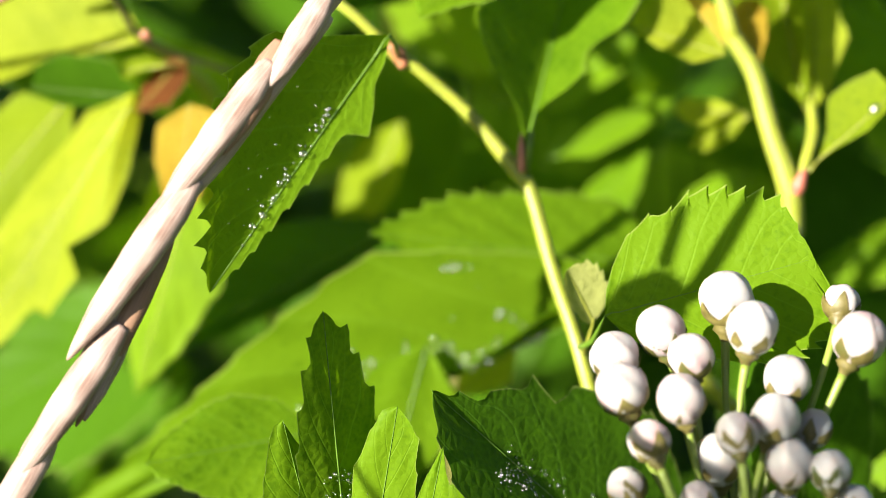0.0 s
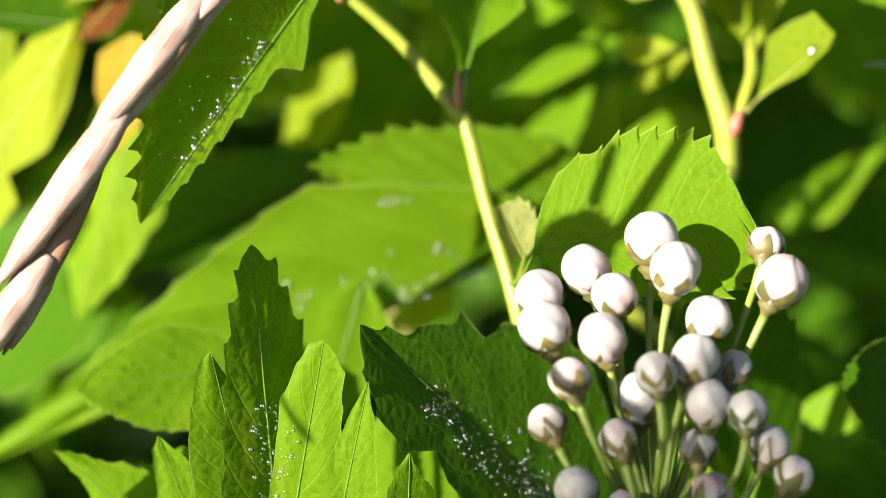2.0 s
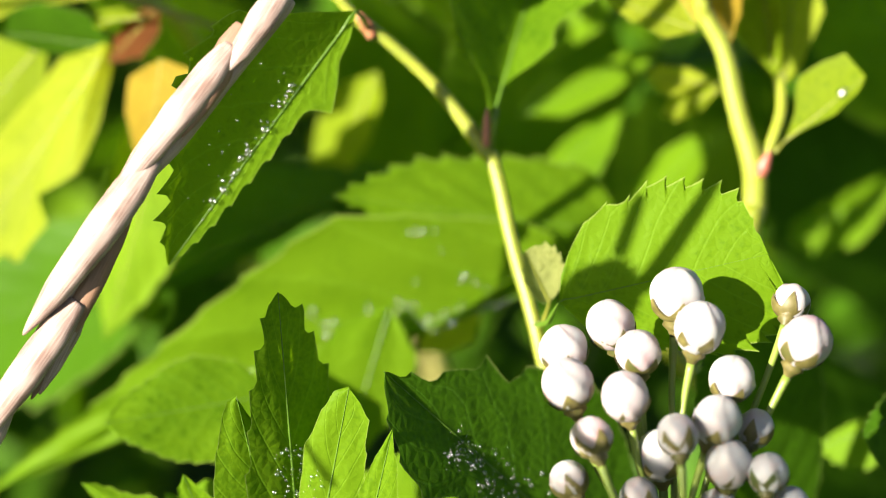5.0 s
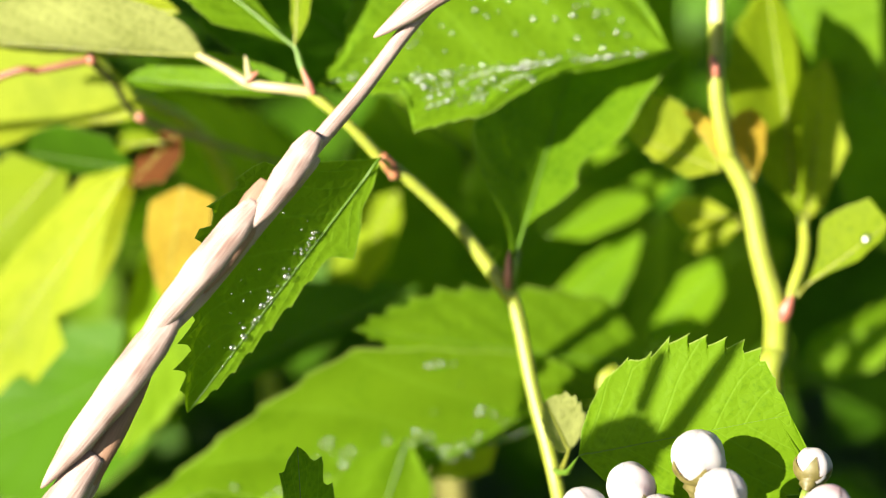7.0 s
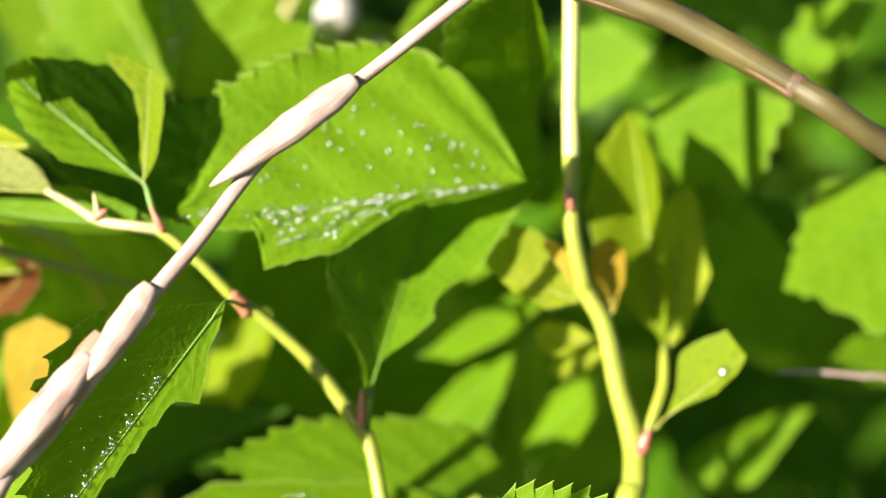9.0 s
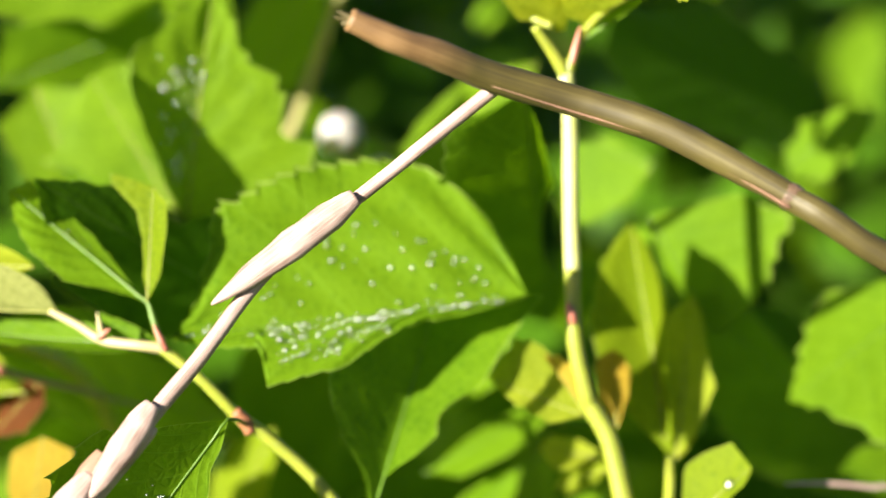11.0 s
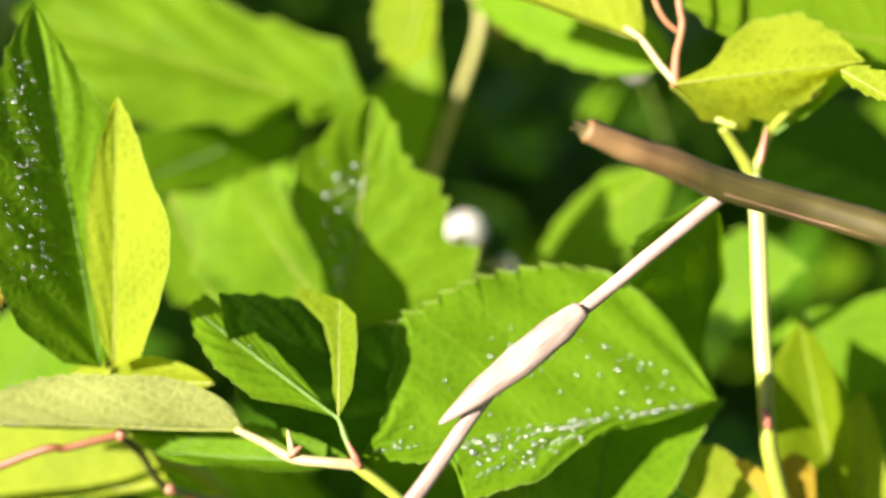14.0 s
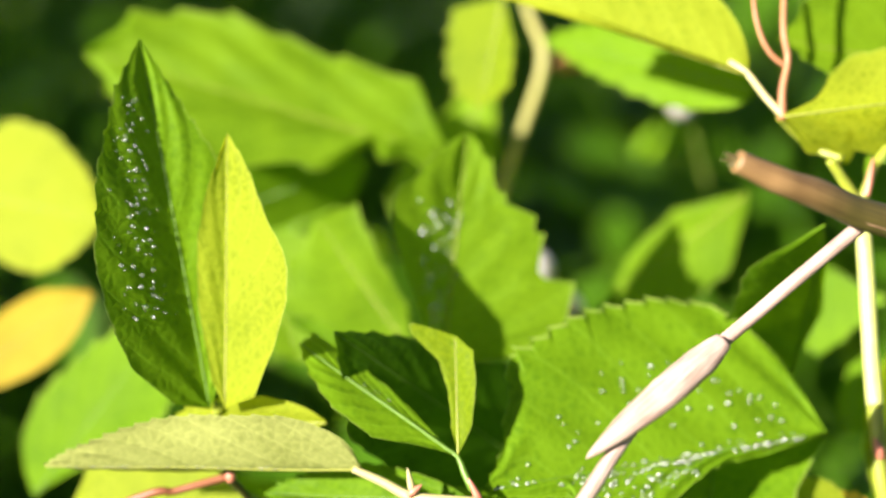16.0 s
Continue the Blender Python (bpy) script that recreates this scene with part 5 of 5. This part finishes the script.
    leaf(b, (32.8, 212.0, -36.0), (36.3, 216.0, -26.8), (32.7, 215.0, -32.8), (37.9, 210.0, -31.2), LEAF, "", seed=108, sweep=0.0, ragged=0.04, teeth=6, tooth=0.04, 
        outline=(((0.364, 1.02), (0.843, 0.75)), ((0.068, 0.78), (0.48, 1.01), (0.839, 0.55))))
    leaf(b, (27.4, 216.0, -17.2), (29.2, 212.0, -26.3), (26.7, 215.0, -20.3), (36.5, 210.0, -18.7), LEAF, "", seed=107, sweep=0.0, ragged=0.04, teeth=6, tooth=0.06, 
        outline=(((0.307, 1.01), (0.779, 0.94)), ((0.07, 0.44), (0.532, 1.0), (0.813, 0.49), (0.948, 0.2))))
    leaf(b, (67.6, 202.0, -31.1), (51.3, 196.0, -41.7), (56.9, 205.0, -32.0), (67.4, 193.0, -43.1), LEAF, "", seed=88, sweep=0.0, ragged=0.04, teeth=9, tooth=0.07, 
        outline=(((0.113, 0.64), (0.402, 1.0), (0.586, 0.85), (0.811, 0.36)), ((0.448, 1.0), (0.705, 0.88), (0.789, 0.58), (0.87, 0.27))))
    leaf(b, (71.0, 204.0, -56.3), (58.9, 202.0, -52.4), (65.5, 206.0, -50.8), (66.0, 200.0, -56.0), LEAF, "", seed=109, sweep=0.0, ragged=0.04, teeth=6, tooth=0.05, 
        outline=(((0.504, 1.01), (0.791, 0.74)), ((0.416, 0.99), (0.797, 0.54))))
    leaf(b, (78.0, 231.5, -70.5), (41.4, 201.8, -31.6), (71.3, 226.1, -56.8), (50.5, 209.2, -56.2), LEAF, "", seed=110, sweep=0.0, ragged=0.04, teeth=9, tooth=0.06, wave=0.01, 
        outline=(((0.251, 1.0), (0.593, 0.43), (0.828, 0.66), (0.933, 0.58)), ((0.241, 0.5), (0.597, 1.0), (0.824, 0.76))))
    leaf(b, (0.6, 214.7, -69.8), (22.0, 232.0, -49.4), (1.7, 215.6, -48.0), (23.0, 232.9, -70.9), LEAF, "", seed=111, sweep=0.0, ragged=0.04, teeth=9, tooth=0.06, wave=0.01, 
        outline=(((0.152, 0.61), (0.413, 1.0), (0.777, 0.76)), ((0.249, 0.67), (0.659, 1.0), (0.994, 0.64))))
    leaf(b, (22.7, 217.1, -80.0), (44.6, 234.8, -57.8), (26.0, 219.8, -56.4), (46.5, 236.4, -79.5), LEAF, "", seed=112, sweep=0.0, ragged=0.04, teeth=9, tooth=0.06, wave=0.01, 
        outline=(((0.142, 0.88), (0.501, 1.0), (0.795, 0.64)), ((0.25, 0.77), (0.681, 1.0), (0.958, 0.59))))
    # leaves filling the dark gaps at right, shade put into their colour
    leaf(b, (78.3, 250.2, -71.0), (40.0, 219.1, -42.8), (57.3, 233.1, -43.1), (49.7, 227.0, -59.5), LEAF_SHADED, "", seed=113, sweep=0.0, ragged=0.04, teeth=9, tooth=0.06, wave=0.01, 
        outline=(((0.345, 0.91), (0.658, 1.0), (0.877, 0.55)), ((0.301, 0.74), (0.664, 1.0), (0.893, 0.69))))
    leaf(b, (78.4, 253.8, -109.2), (44.2, 226.0, -58.4), (46.5, 227.9, -82.7), (66.2, 243.9, -71.5), LEAF_SHADED, "", seed=114, sweep=0.0, ragged=0.04, teeth=9, tooth=0.06, wave=0.01, 
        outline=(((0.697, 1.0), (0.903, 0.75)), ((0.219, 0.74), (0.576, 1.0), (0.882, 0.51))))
    leaf(b, (72.4, 223.1, -127.6), (39.4, 196.3, -81.2), (38.8, 195.8, -99.1), (61.5, 214.2, -96.1), LEAF_SHADED, "", seed=127, sweep=0.0, ragged=0.04, teeth=9, tooth=0.06, wave=0.01, 
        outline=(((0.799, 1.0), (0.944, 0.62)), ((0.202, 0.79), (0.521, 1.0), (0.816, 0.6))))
    leaf(b, (66.9, 255.1, -28.9), (33.6, 228.1, -3.3), (38.7, 232.2, -18.2), (64.0, 252.8, -16.4), LEAF_SHADED, "", seed=128, sweep=0.0, ragged=0.04, teeth=9, tooth=0.06, wave=0.01, 
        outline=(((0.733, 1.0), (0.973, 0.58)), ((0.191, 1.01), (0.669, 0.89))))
    leaf(b, (-14.5, 238.0, -62.3), (-43.6, 214.4, -41.5), (-32.2, 223.6, -43.5), (-32.7, 223.2, -57.1), LEAF, "", seed=115, sweep=0.0, ragged=0.04, teeth=9, tooth=0.06, wave=0.01, 
        outline=(((0.351, 0.99), (0.68, 1.0), (0.921, 0.63)), ((0.164, 0.92), (0.538, 1.0), (0.84, 0.56))))
    leaf(b, (38.9, 226.0, -21.9), (27.4, 228.5, -29.1), (32.3, 231.0, -20.2), (34.1, 224.4, -28.0), LEAF, seed=89, teeth=7, tooth=0.2, lobes=3, lobe=0.3, point=1.2, sweep=0.4)
    leaf(b, (64.6, 222.2, -14.5), (54.6, 224.2, -22.0), (58.1, 226.5, -16.2), (60.6, 219.9, -21.6), LEAF, seed=90, teeth=7, tooth=0.2, lobes=3, lobe=0.3, point=1.2, sweep=0.4)
    leaf(b, (25.9, 215.2, -39.2), (20.9, 183.0, -4.3), (12.4, 191.8, -18.7), (25.0, 195.6, -16.9), LEAF, "", seed=91, sweep=0.0, ragged=0.04, teeth=13, tooth=0.06, wave=0.012, 
        outline=(((0.19, 0.69), (0.675, 1.0), (0.936, 0.78)), ((0.036, 0.66), (0.163, 0.69), (0.205, 0.24), (0.362, 0.08), (0.531, 0.33), (0.619, 1.01), (0.717, 0.81), (0.843, 0.59))))
    leaf(b, (30.4, 162.0, -92.3), (34.7, 164.0, -79.8), (28.4, 165.0, -84.7), (34.8, 160.0, -88.6), LEAF_LIME, "", seed=92, sweep=0.0, ragged=0.04, teeth=6, tooth=0.06, 
        outline=(((0.147, 0.89), (0.518, 1.01), (0.794, 0.63)), ((0.346, 1.01), (0.755, 0.87), (0.932, 0.45))))
    leaf(b, (50.2, 171.2, -77.3), (42.1, 173.0, -81.5), (46.5, 173.1, -78.2), (47.3, 169.7, -82.2), LEAF, seed=93, teeth=8)
    leaf(b, (50.5, 159.1, -66.8), (42.3, 153.9, -70.1), (45.6, 158.8, -67.9), (46.9, 152.1, -75.6), LEAF_SHADED, seed=94, teeth=8)
    # pale buds far behind
    for c, r in (((-0.6, 237.0, -21.3), 2.75), ((4.5, 239.4, -26.8), 1.7), ((25.9, 273.6, -5.8), 1.9)):
        c = Vector(c)
        flower_bud(b, c, r, (-0.4, -0.3, 0.8), c + Vector((6, 8, -14)))


build_back_shoots()


# ---- far foliage ----
def build_far_foliage():
    """Uncountable leaves of the thicket round about: a bed that leaves the near side open."""
    rnd = random.Random(11)
    # most thicket leaves use the dark copy, with shade in its colour
    for count, mat, size, bed in ((8500, LEAF_SHADED, 26, 0), (2600, LEAF, 22, 0), (2600, LEAF_SHADED, 36, 0), (2600, LEAF, 42, 1)):
        verts, faces, uvs = [], [], []
        while count:
            x, y = rnd.uniform(-850, 850), rnd.uniform(60, 1500)
            if bed:
                # an unseen taller shrub towards the sun, added to shade the background
                x, y = rnd.uniform(-640, -420), rnd.uniform(0, 1250)
            far = math.hypot(x / 0.75, y - 60)
            if not bed and far < 250 or not bed and math.hypot(x, y - 700) > 860:
                continue
            top = -35 - 45 * (noise.noise(Vector((x / 160, y / 160, 3.0))) + 0.4) - 60 * (y < 260) - max(0.0, -x - 150) * 0.3
            if bed:
                top = 330
            z = -290 + (top + 290) * rnd.random() ** 0.6
            count -= 1
            ln = size * rnd.uniform(0.6, 1.3)
            n = Vector((rnd.gauss(-0.3, 0.6), rnd.gauss(-0.5, 0.5), rnd.gauss(0.6, 0.5))).normalized()
            a = n.cross(Vector((rnd.gauss(0, 1), rnd.gauss(0, 1), rnd.gauss(-0.4, 0.6)))).normalized()
            b = n.cross(a)
            c = Vector((x, y, z))
            f = rnd.uniform(0.1, 0.5)
            i0 = len(verts)
            st = 7
            for i in range(st + 1):
                s = i / st
                w = ln * 0.30 * (math.sin(math.pi * s ** 0.8)) * (1.0 + 0.12 * (i % 2))
                p = c + a * ln * (s - 0.5) - n * ln * 0.25 * (s - 0.5) ** 2
                for v in (-1, 0, 1):
                    verts.append(tuple((p + b * w * v + n * w * f * abs(v)) / 1000))
                if i:
                    for v in (0, 1):
                        q = i0 + (i - 1) * 3 + v
                        faces.append((q, q + 1, q + 4, q + 3))
                        uvs += [((i - 1) / st, v / 2), ((i - 1) / st, (v + 1) / 2), (s, (v + 1) / 2), (s, v / 2)]
        me = bpy.data.meshes.new("thicket")
        me.from_pydata(verts, [], faces)
        layer = me.uv_layers.new(name="UVMap")
        layer.data.foreach_set("uv", [q for u in uvs for q in u])
        ob = part("thicket", me, mat, None)
        tagged(ob, "dense green thicket of shrub leaves, with dark-coloured inner leaves and an unseen shading shrub", "foliage", "", "stuff")


build_far_foliage()
